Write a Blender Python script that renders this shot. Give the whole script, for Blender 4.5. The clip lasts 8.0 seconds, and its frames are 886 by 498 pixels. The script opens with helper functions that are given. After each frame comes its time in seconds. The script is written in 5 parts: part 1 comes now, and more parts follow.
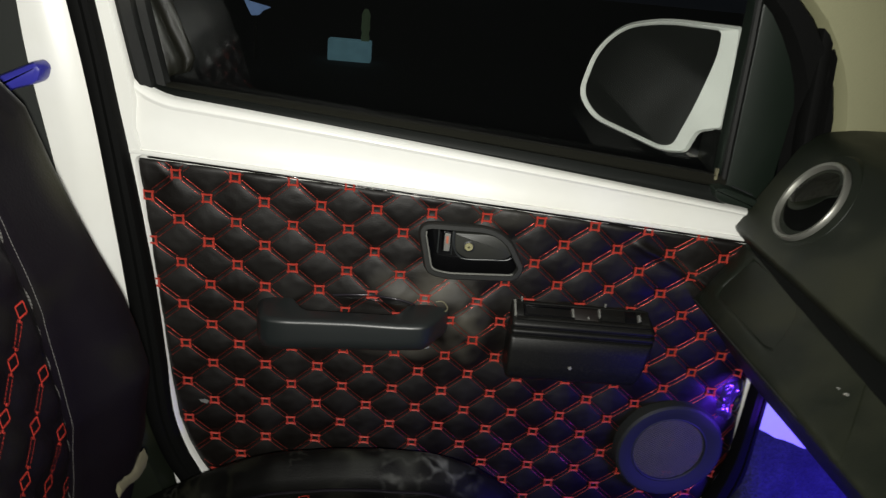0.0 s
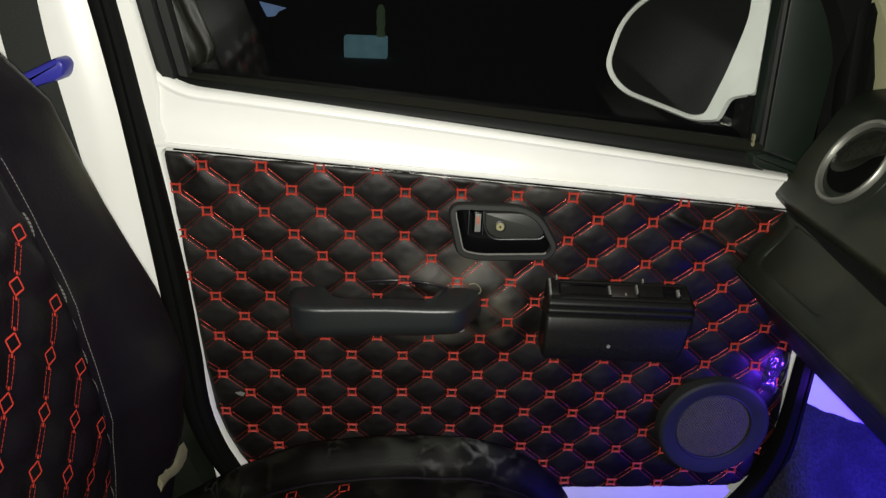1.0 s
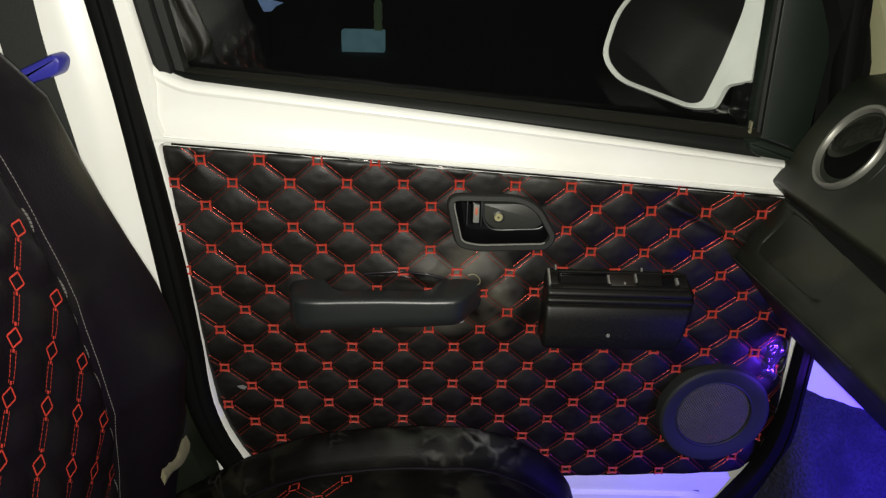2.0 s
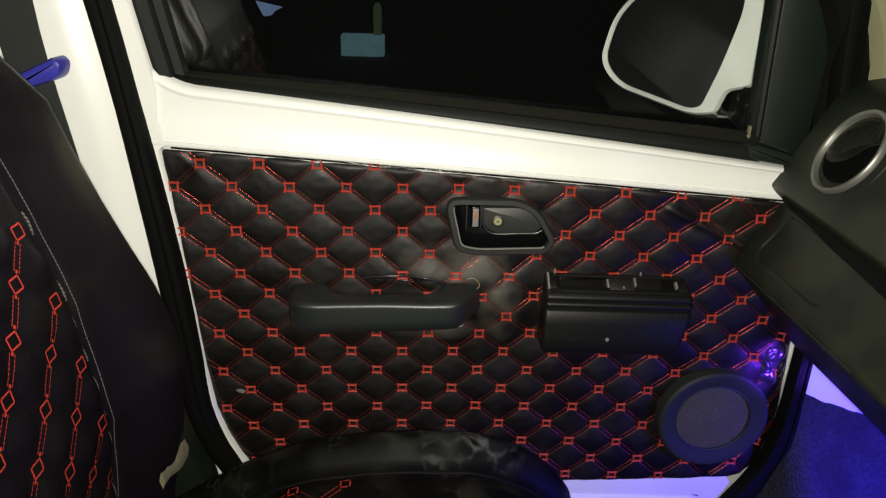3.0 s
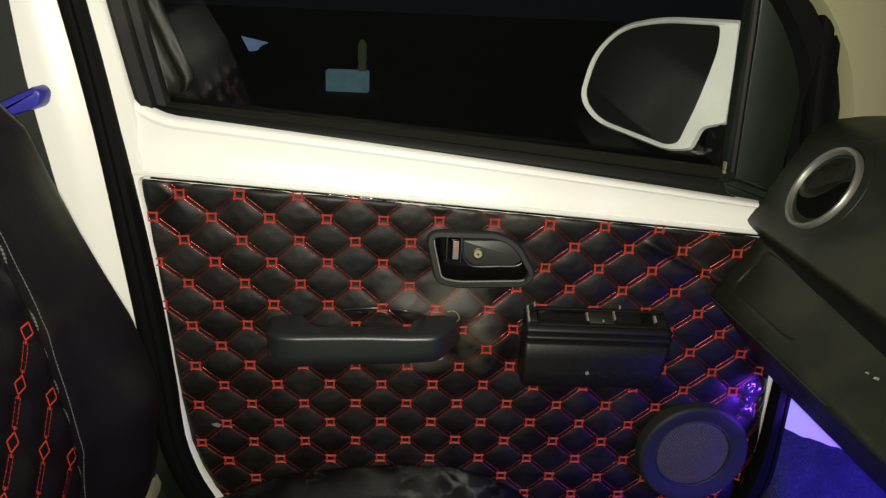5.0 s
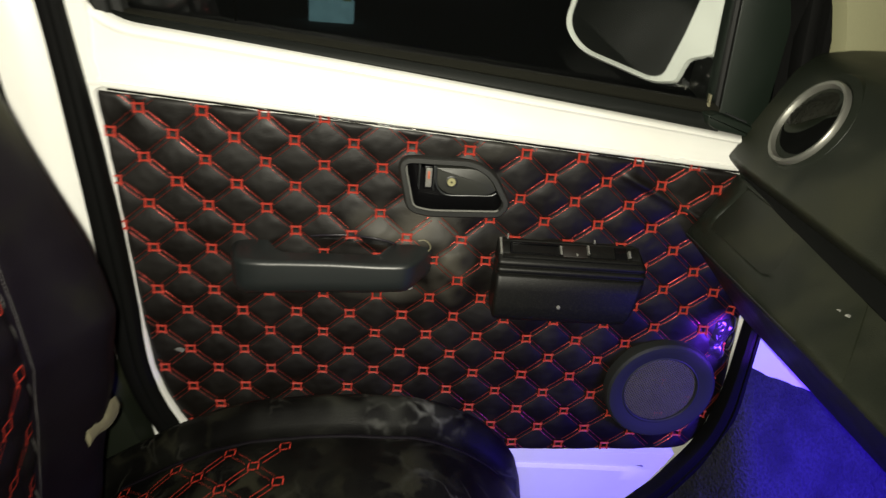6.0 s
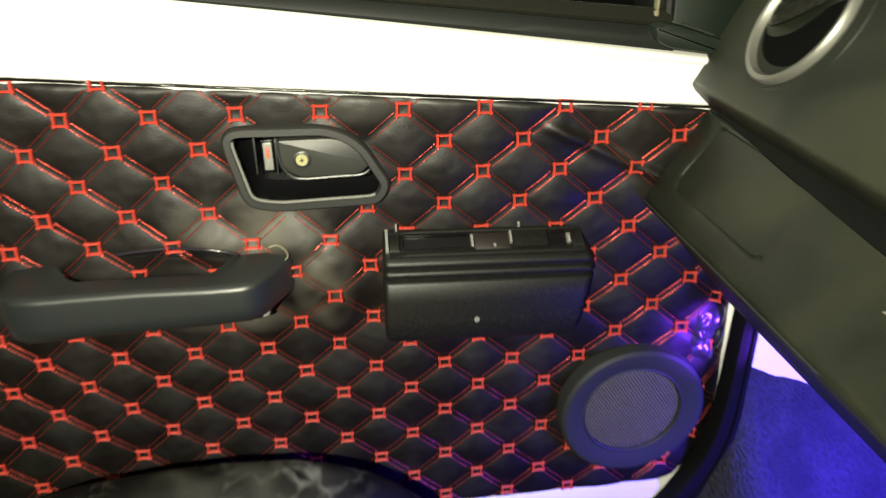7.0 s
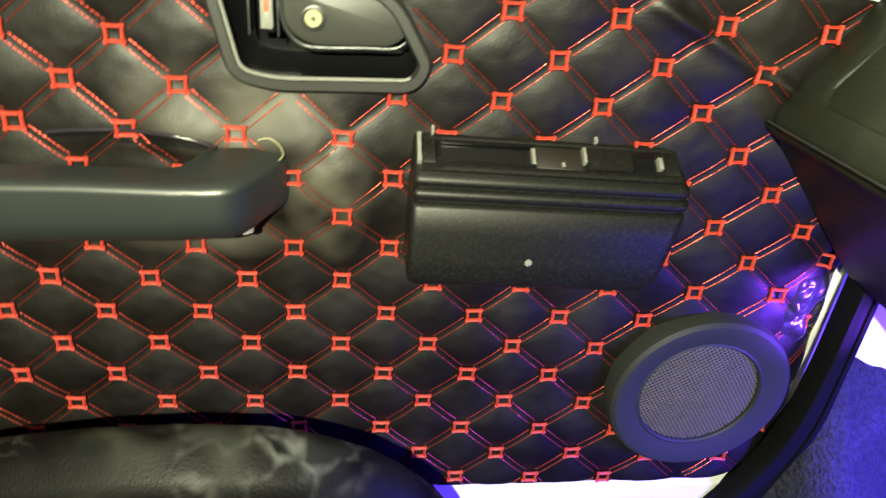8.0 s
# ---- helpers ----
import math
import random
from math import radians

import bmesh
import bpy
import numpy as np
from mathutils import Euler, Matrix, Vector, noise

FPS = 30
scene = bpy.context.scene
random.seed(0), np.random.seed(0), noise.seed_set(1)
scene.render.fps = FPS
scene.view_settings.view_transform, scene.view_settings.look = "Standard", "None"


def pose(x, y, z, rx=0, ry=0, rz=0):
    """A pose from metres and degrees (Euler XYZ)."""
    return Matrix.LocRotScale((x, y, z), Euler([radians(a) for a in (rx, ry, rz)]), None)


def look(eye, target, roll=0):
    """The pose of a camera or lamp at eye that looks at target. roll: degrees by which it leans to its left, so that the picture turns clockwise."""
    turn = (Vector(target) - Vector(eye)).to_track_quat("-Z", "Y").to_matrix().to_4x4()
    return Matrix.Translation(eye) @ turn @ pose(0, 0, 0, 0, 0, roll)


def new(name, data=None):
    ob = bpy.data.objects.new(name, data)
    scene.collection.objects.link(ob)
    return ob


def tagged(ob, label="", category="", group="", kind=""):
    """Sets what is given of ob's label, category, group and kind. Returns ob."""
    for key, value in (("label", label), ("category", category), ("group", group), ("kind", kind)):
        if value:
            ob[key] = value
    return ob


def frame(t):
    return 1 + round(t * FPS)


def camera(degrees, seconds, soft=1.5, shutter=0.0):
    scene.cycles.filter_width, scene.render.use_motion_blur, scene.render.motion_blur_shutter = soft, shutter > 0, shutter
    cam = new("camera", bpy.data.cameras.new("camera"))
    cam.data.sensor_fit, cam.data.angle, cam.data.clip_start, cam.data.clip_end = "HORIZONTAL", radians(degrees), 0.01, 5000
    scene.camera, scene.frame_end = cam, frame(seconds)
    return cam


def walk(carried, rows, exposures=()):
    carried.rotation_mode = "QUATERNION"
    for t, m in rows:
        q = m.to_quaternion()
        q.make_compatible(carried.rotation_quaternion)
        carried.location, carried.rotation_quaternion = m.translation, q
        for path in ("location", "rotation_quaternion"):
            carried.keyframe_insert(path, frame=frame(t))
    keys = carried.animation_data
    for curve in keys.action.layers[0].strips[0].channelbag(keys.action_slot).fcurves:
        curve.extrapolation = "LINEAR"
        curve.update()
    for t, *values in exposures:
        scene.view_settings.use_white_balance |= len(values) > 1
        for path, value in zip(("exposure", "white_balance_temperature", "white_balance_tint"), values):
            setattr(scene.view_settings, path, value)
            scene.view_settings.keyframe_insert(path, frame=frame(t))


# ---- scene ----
cam = camera(64.4, 8.0, soft=1.3, shutter=0.7)
PATH = [
    (0.0, pose(-0.0526, -0.9273, 0.9044, 68.11, -5.15, -2.43)),
    (0.5, pose(-0.0583, -0.9175, 0.8941, 68.24, -2.98, -1.84)),
    (1.0, pose(-0.0603, -0.9176, 0.8815, 67.57, -2.12, -1.53)),
    (1.5, pose(-0.0578, -0.9199, 0.8795, 67.04, -1.37, -1.76)),
    (3.0, pose(-0.0583, -0.9216, 0.8795, 67.39, -1.50, -1.82)),
    (3.5, pose(-0.0572, -0.9217, 0.8790, 67.98, -1.03, -2.03)),
    (4.0, pose(-0.0580, -0.9208, 0.8800, 68.82, -1.03, -2.07)),
    (4.2, pose(-0.0704, -0.9247, 0.8774, 70.00, -1.90, -2.63)),
    (5.3, pose(-0.0461, -0.9221, 0.8764, 70.26, -2.33, -3.04)),
    (5.5, pose(-0.0419, -0.9129, 0.8521, 68.62, -2.43, -3.33)),
    (5.8, pose(-0.0399, -0.9223, 0.8396, 65.91, -5.68, -3.71)),
    (6.0, pose(-0.0382, -0.9041, 0.8516, 65.46, -4.51, -3.69)),
    (6.3, pose(-0.0415, -0.8285, 0.8093, 63.82, -3.40, -8.23)),
    (6.5, pose(0.0089, -0.7850, 0.7679, 64.98, -3.24, -7.87)),
    (6.7, pose(0.0222, -0.7208, 0.7597, 64.24, -4.62, -8.24)),
    (7.0, pose(0.1176, -0.6532, 0.7572, 63.94, 0.34, -6.46)),
    (7.2, pose(0.1194, -0.6067, 0.7465, 64.01, -1.84, -4.32)),
    (7.5, pose(0.1141, -0.5442, 0.7006, 61.85, -2.01, -5.60)),
    (7.7, pose(0.1094, -0.5134, 0.6698, 60.84, -2.48, -5.51)),
    (8.0, pose(0.0874, -0.5015, 0.6479, 60.34, -4.60, -5.46)),
]
EXPOSURES = [(0, -0.06, 6250, 14), (1, -0.02, 6350, 13), (3, 0.03, 6600, 12), (4, 0.04, 6700, 12), (5.5, 0.08, 6850, 11), (6, 0.38, 6900, 10), (6.5, 0.96, 7050, 7), (7, 1.30, 7250, 4), (7.5, 1.52, 7600, -5), (8, 1.86, 7900, -8)]
walk(cam, PATH, EXPOSURES)

# ---- light ----
world = bpy.data.worlds.new("night")
scene.world = world
world.use_nodes = True
world.node_tree.nodes["Background"].inputs[0].default_value = (0.25, 0.3, 0.45, 1)
world.node_tree.nodes["Background"].inputs[1].default_value = 0.008


def lamp(name, kind, power, color, m, **settings):
    data = bpy.data.lights.new(name, kind)
    data.energy, data.color = power, color
    if kind != "AREA":
        data.shadow_soft_size = settings.get("size", 0.01)
    if kind == "SPOT":
        data.spot_size, data.spot_blend = radians(settings["cone"]), 1.0
    if kind == "AREA":
        data.shape, data.size, data.size_y = "RECTANGLE", settings["size"], settings["size_y"]
    ob = new(name, data)
    ob.matrix_world = m
    return tagged(ob, settings.get("label", ""), "lamp")


# the torch held beside the lens, and the blue strip fixed under the dashboard
lamp("torch_light", "SPOT", 49, (1.0, 0.99, 0.86), look((-0.050, -0.936, 0.880), (-0.08, 0.0, 0.82)), size=0.012, cone=136, label="small white torch light held by hand")
lamp("footwell_light", "AREA", 13, (0.06, 0.025, 1.0), pose(0.72, -0.36, 0.325, 8, 0, 0), size=0.02, size_y=0.30, label="blue strip light under the dashboard")
# an unseen blue spot, added to throw blue patches on the door leather
lamp("added_blue_spot", "SPOT", 1.2, (0.06, 0.03, 1.0), look((0.545, -0.38, 0.280), (0.37, 0.0, 0.41)), size=0.03, cone=66, label="added unseen blue spot aimed at the door leather")
lamp("door_edge_light", "SPOT", 6.5, (0.14, 0.03, 1.0), look((0.565, -0.120, 0.325), (0.482, -0.01, 0.310)), size=0.006, cone=46, label="small blue light under the dashboard end")

# ---- materials ----


def material(name, color, rough, metal=0.0, bump=0.0, scale=60.0, vary=0.15, coat=0.0, spec=0.5, rough_vary=0.0, stain=None, stain_scale=5.0, stain_at=(0.55, 0.75), detail=6.0):
    mat = bpy.data.materials.new(name)
    mat.use_nodes = True
    nt = mat.node_tree
    b = nt.nodes["Principled BSDF"]
    b.inputs["Roughness"].default_value, b.inputs["Metallic"].default_value = rough, metal
    b.inputs["Coat Weight"].default_value, b.inputs["Coat Roughness"].default_value = coat, 0.15
    b.inputs["Specular IOR Level"].default_value = spec
    tc = nt.nodes.new("ShaderNodeNewGeometry")
    fine = nt.nodes.new("ShaderNodeTexNoise")
    fine.inputs["Scale"].default_value, fine.inputs["Detail"].default_value = scale, detail
    nt.links.new(tc.outputs["Position"], fine.inputs["Vector"])
    broad = nt.nodes.new("ShaderNodeTexNoise")
    broad.inputs["Scale"].default_value, broad.inputs["Detail"].default_value = stain_scale, 4
    nt.links.new(tc.outputs["Position"], broad.inputs["Vector"])
    ramp = nt.nodes.new("ShaderNodeMapRange")
    ramp.inputs[3].default_value, ramp.inputs[4].default_value = 1 - vary, 1 + vary
    nt.links.new(fine.outputs["Fac"], ramp.inputs[0])
    mul = nt.nodes.new("ShaderNodeMix")
    mul.data_type, mul.blend_type = "RGBA", "MULTIPLY"
    mul.inputs[0].default_value = 1
    mul.inputs[6].default_value = (*color, 1)
    nt.links.new(ramp.outputs[0], mul.inputs[7])
    out = mul.outputs[2]
    mask = nt.nodes.new("ShaderNodeMapRange")
    mask.inputs[1].default_value, mask.inputs[2].default_value = stain_at
    nt.links.new(broad.outputs["Fac"], mask.inputs[0])
    if stain:
        mx = nt.nodes.new("ShaderNodeMix")
        mx.data_type = "RGBA"
        mx.inputs[7].default_value = (*stain, 1)
        nt.links.new(mask.outputs[0], mx.inputs[0])
        nt.links.new(out, mx.inputs[6])
        out = mx.outputs[2]
    nt.links.new(out, b.inputs["Base Color"])
    if rough_vary:
        rr = nt.nodes.new("ShaderNodeMapRange")
        rr.inputs[3].default_value, rr.inputs[4].default_value = rough - rough_vary, rough + rough_vary
        rr.inputs[1].default_value, rr.inputs[2].default_value = 0.3, 0.7
        nt.links.new(broad.outputs["Fac"], rr.inputs[0])
        nt.links.new(rr.outputs[0], b.inputs["Roughness"])
    if bump:
        bp = nt.nodes.new("ShaderNodeBump")
        bp.inputs["Strength"].default_value, bp.inputs["Distance"].default_value = 1.0, bump
        nt.links.new(fine.outputs["Fac"], bp.inputs["Height"])
        nt.links.new(bp.outputs[0], b.inputs["Normal"])
    return mat


def glass_material(name, tint, ior=1.45):
    mat = bpy.data.materials.new(name)
    mat.use_nodes = True
    nt = mat.node_tree
    nt.nodes.remove(nt.nodes["Principled BSDF"])
    clear, gloss, mix, fres = (nt.nodes.new("ShaderNodeBsdf" + "Transparent"), nt.nodes.new("ShaderNodeBsdfGlossy"),
                               nt.nodes.new("ShaderNodeMixShader"), nt.nodes.new("ShaderNodeFresnel"))
    clear.inputs[0].default_value = (*tint, 1)
    gloss.inputs["Roughness"].default_value = 0.01
    fres.inputs[0].default_value = ior
    nt.links.new(fres.outputs[0], mix.inputs[0])
    nt.links.new(clear.outputs[0], mix.inputs[1])
    nt.links.new(gloss.outputs[0], mix.inputs[2])
    # faint dust film; it also puts glare over the dark window as even haze
    dust, film = nt.nodes.new("ShaderNodeBsdfDiffuse"), nt.nodes.new("ShaderNodeMixShader")
    dust.inputs[0].default_value = (0.30, 0.32, 0.30, 1)
    film.inputs[0].default_value = 0.003
    nt.links.new(mix.outputs[0], film.inputs[1])
    nt.links.new(dust.outputs[0], film.inputs[2])
    nt.links.new(film.outputs[0], nt.nodes["Material Output"].inputs[0])
    return mat


PAINT = material("white_paint", (0.80, 0.80, 0.765), 0.32, vary=0.02, coat=0.4, stain=(0.70, 0.69, 0.62), stain_scale=4, stain_at=(0.5, 0.9))
LEATHER = material("black_leather", (0.0026, 0.0017, 0.0011), 0.52, spec=0.37, bump=0.0002, scale=420, vary=0.2, rough_vary=0.10, stain=(0.0062, 0.0052, 0.0042), stain_scale=19, stain_at=(0.50, 0.80))
SEAT = material("black_vinyl", (0.0048, 0.0036, 0.0056), 0.50, bump=0.0004, scale=380, vary=0.2, rough_vary=0.1, spec=0.16, stain=(0.0085, 0.0080, 0.0056), stain_scale=11, stain_at=(0.58, 0.8))
FINE = material("fine_red_thread", (0.42, 0.060, 0.044), 0.30, metal=0.85, vary=0.3, scale=300)
SEAT_THREAD = material("orange_red_thread", (0.50, 0.036, 0.020), 0.6, bump=0.0006, scale=900, vary=0.25)
THREAD = material("red_thread", (0.42, 0.038, 0.022), 0.5, bump=0.0006, scale=900, vary=0.25)
PALE = material("grey_thread", (0.11, 0.105, 0.10), 0.7, vary=0.2)
PLASTIC = material("black_plastic", (0.017, 0.018, 0.019), 0.38, bump=0.0002, scale=800, vary=0.2, rough_vary=0.06)
GLOSS = material("glossy_black_plastic", (0.0045, 0.0045, 0.005), 0.20, bump=0.0002, scale=500, vary=0.2, rough_vary=0.05)
SPEAKER = material("matt_speaker_plastic", (0.0165, 0.0185, 0.0185), 0.62, spec=0.25, bump=0.0002, scale=700, vary=0.2)
HANDLE = material("satin_handle_plastic", (0.0105, 0.0135, 0.0138), 0.42, spec=0.9, bump=0.0001, scale=900, vary=0.15, rough_vary=0.04)
SEAL = material("matt_black_seal", (0.0026, 0.0027, 0.0026), 0.72, spec=0.10, bump=0.0003, scale=260, vary=0.3)
STRIP = material("smooth_black_rubber", (0.0042, 0.0054, 0.0044), 0.5, spec=0.22, bump=0.0001, scale=500, vary=0.25)
FELT = material("dusty_felt", (0.0075, 0.0075, 0.0048), 0.85, spec=0.15, bump=0.0005, scale=500, vary=0.35)
STREAKS = material("reflection_streaks", (0.013, 0.013, 0.008), 0.50, vary=0.5, scale=40)
GREY = material("grey_plastic", (0.024, 0.0265, 0.0265), 0.34, bump=0.0002, scale=900, vary=0.15)
DASH = material("dashboard_plastic", (0.0092, 0.0120, 0.0076), 0.5, spec=0.3, bump=0.0005, scale=700, vary=0.2, rough_vary=0.1, stain=(0.0245, 0.0265, 0.0150), stain_scale=9, stain_at=(0.47, 0.70))
RUBBER = material("black_rubber", (0.005, 0.0055, 0.005), 0.6, bump=0.0002, scale=300, vary=0.25, spec=0.22, stain=(0.018, 0.018, 0.014), stain_scale=10, stain_at=(0.55, 0.8))
STEEL = material("grille_steel", (0.17, 0.162, 0.108), 0.40, metal=0.6, vary=0.2)
# bright metal for screws and bolts, and for glints set in as pale strips
EDGE = material("glint_and_screw_metal", (0.36, 0.36, 0.33), 0.20, metal=0.5, vary=0.3, scale=300)
BROWN = material("dusty_slot", (0.009, 0.0062, 0.0048), 0.6, vary=0.4, scale=400)
SHEEN = material("folded_leather", (0.006, 0.0055, 0.005), 0.13, bump=0.0006, scale=130, vary=0.2)
# paler and bluer than the panel's leather: strong blue light put into the colour
PUCKER = material("puckered_leather", (0.017, 0.015, 0.020), 0.24, bump=0.0001, scale=150, vary=0.2)
BEZEL = material("matt_black_plastic", (0.015, 0.0155, 0.014), 0.52, bump=0.0002, scale=800, vary=0.2, rough_vary=0.05)
LEVER = material("worn_grey_plastic", (0.023, 0.024, 0.020), 0.48, bump=0.0001, scale=900, vary=0.2)
FLAP = material("vent_plastic", (0.030, 0.031, 0.024), 0.26, metal=0.25, bump=0.0016, scale=260, vary=0.6)
FOOT = material("dull_black_plastic", (0.0035, 0.004, 0.0035), 0.85, vary=0.2, spec=0.12)
SAIL = material("smooth_dark_plastic", (0.0075, 0.0122, 0.0085), 0.45, bump=0.0002, scale=700, vary=0.2, spec=0.3)
SILVER = material("silver_ring", (0.27, 0.27, 0.24), 0.42, metal=0.7, vary=0.08)
CHROME = material("brass_screw", (0.36, 0.34, 0.18), 0.5, metal=0.5, vary=0.15)
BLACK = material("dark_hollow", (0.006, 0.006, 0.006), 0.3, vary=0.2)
CARPET = material("black_carpet", (0.027, 0.028, 0.036), 0.95, bump=0.006, scale=210, vary=0.8, spec=0.1, stain=(0.014, 0.015, 0.018), stain_scale=14, stain_at=(0.45, 0.75))
BEIGE = material("beige_trim", (0.24, 0.235, 0.135), 0.7, bump=0.0003, scale=500, vary=0.08)
DARK = material("dark_trim", (0.02, 0.02, 0.02), 0.8, bump=0.0003, scale=300, vary=0.2)
HOUSING = material("grained_housing", (0.0040, 0.0041, 0.0036), 0.46, spec=0.34, bump=0.00012, scale=520, vary=0.7, stain=(0.012, 0.012, 0.010), stain_scale=420, stain_at=(0.48, 0.74))
BLUE = material("blue_plastic", (0.035, 0.035, 0.30), 0.3, vary=0.1)
WEB = material("belt_webbing", (0.014, 0.016, 0.014), 0.8, bump=0.0005, scale=900, vary=0.3)
TAPE = material("yellowed_tape", (0.16, 0.148, 0.09), 0.4, bump=0.001, scale=120, vary=0.3)
MIRROR = material("mirror_silver", (0.30, 0.33, 0.36), 0.02, metal=1.0, vary=0.01)
ASPHALT = material("asphalt", (0.045, 0.045, 0.045), 0.9, bump=0.004, scale=90, vary=0.3)
MORTAR = material("dark_block", (0.0030, 0.0030, 0.0030), 0.9, bump=0.003, scale=60, vary=0.3)
RED = material("red_mark", (0.40, 0.10, 0.055), 0.4, vary=0.05)
MARK = material("white_mark", (0.16, 0.16, 0.15), 0.5, vary=0.05)
GLASS = glass_material("window_glass", (0.94, 0.97, 0.95))



def dust_glint_wisps(mat, color, scale, width, amount):
    """Wispy streaks with sharp edges, dust and painted highlights, over a material's own colour."""
    nt = mat.node_tree
    b = nt.nodes["Principled BSDF"]
    old = b.inputs["Base Color"].links[0].from_socket
    geo, tex, gate = nt.nodes.new("ShaderNodeNewGeometry"), nt.nodes.new("ShaderNodeTexNoise"), nt.nodes.new("ShaderNodeTexNoise")
    tex.inputs["Scale"].default_value, tex.inputs["Detail"].default_value, tex.inputs["Distortion"].default_value = scale, 3, 1.6
    gate.inputs["Scale"].default_value, gate.inputs["Detail"].default_value = scale * 0.55, 2
    for n in (tex, gate):
        nt.links.new(geo.outputs["Position"], n.inputs["Vector"])
    ramp, open_at, both = nt.nodes.new("ShaderNodeMapRange"), nt.nodes.new("ShaderNodeMapRange"), nt.nodes.new("ShaderNodeMath")
    both.operation = "MULTIPLY"
    sub, ab = nt.nodes.new("ShaderNodeMath"), nt.nodes.new("ShaderNodeMath")
    sub.operation, ab.operation = "SUBTRACT", "ABSOLUTE"
    sub.inputs[1].default_value = 0.5
    nt.links.new(tex.outputs["Fac"], sub.inputs[0])
    nt.links.new(sub.outputs[0], ab.inputs[0])
    ramp.inputs[1].default_value, ramp.inputs[2].default_value, ramp.inputs[3].default_value, ramp.inputs[4].default_value = 0.0, width, 1.0, 0.0
    nt.links.new(ab.outputs[0], ramp.inputs[0])
    open_at.inputs[1].default_value, open_at.inputs[2].default_value, open_at.inputs[4].default_value = 0.50, 0.66, amount
    nt.links.new(gate.outputs["Fac"], open_at.inputs[0])
    nt.links.new(ramp.outputs[0], both.inputs[0])
    nt.links.new(open_at.outputs[0], both.inputs[1])
    mx = nt.nodes.new("ShaderNodeMix")
    mx.data_type = "RGBA"
    mx.inputs[7].default_value = (*color, 1)
    nt.links.new(both.outputs[0], mx.inputs[0])
    nt.links.new(old, mx.inputs[6])
    nt.links.new(mx.outputs[2], b.inputs["Base Color"])


CUSHION = material("dusty_vinyl", (0.0024, 0.0023, 0.0021), 0.50, bump=0.0003, scale=380, vary=0.2, rough_vary=0.1, spec=0.18, stain=(0.0042, 0.0042, 0.0034), stain_scale=15, stain_at=(0.44, 0.56))


def dust_rings(mat, dust, scale, spread):
    """Dry dust left between round wiped spots, in uneven patches."""
    nt = mat.node_tree
    b = nt.nodes["Principled BSDF"]
    tc, warp, add = nt.nodes.new("ShaderNodeNewGeometry"), nt.nodes.new("ShaderNodeTexNoise"), nt.nodes.new("ShaderNodeMix")
    warp.inputs["Scale"].default_value = 30
    nt.links.new(tc.outputs["Position"], warp.inputs["Vector"])
    add.data_type = "RGBA"
    add.inputs[0].default_value = 0.05
    nt.links.new(tc.outputs["Position"], add.inputs[6])
    nt.links.new(warp.outputs["Color"], add.inputs[7])
    cell, where = nt.nodes.new("ShaderNodeTexVoronoi"), nt.nodes.new("ShaderNodeTexNoise")
    cell.inputs["Scale"].default_value, where.inputs["Scale"].default_value = scale, 7
    nt.links.new(add.outputs[2], cell.inputs["Vector"])
    nt.links.new(tc.outputs["Position"], where.inputs["Vector"])
    rim, patch, both = nt.nodes.new("ShaderNodeMapRange"), nt.nodes.new("ShaderNodeMapRange"), nt.nodes.new("ShaderNodeMath")
    rim.inputs[1].default_value, rim.inputs[2].default_value = 0.48, 0.66
    patch.inputs[1].default_value, patch.inputs[2].default_value = spread
    nt.links.new(cell.outputs["Distance"], rim.inputs[0])
    nt.links.new(where.outputs["Fac"], patch.inputs[0])
    both.operation = "MULTIPLY"
    nt.links.new(rim.outputs[0], both.inputs[0])
    nt.links.new(patch.outputs[0], both.inputs[1])
    old = b.inputs["Base Color"].links[0].from_socket
    mx = nt.nodes.new("ShaderNodeMix")
    mx.data_type = "RGBA"
    mx.inputs[7].default_value = (*dust, 1)
    nt.links.new(both.outputs[0], mx.inputs[0])
    nt.links.new(old, mx.inputs[6])
    nt.links.new(mx.outputs[2], b.inputs["Base Color"])


dust_rings(CUSHION, (0.020, 0.020, 0.013), 26, (0.48, 0.68))
# dusty wisps, with the highlights of wrinkled vinyl painted in
dust_glint_wisps(CUSHION, (0.06, 0.06, 0.050), 9.0, 0.030, 0.6)

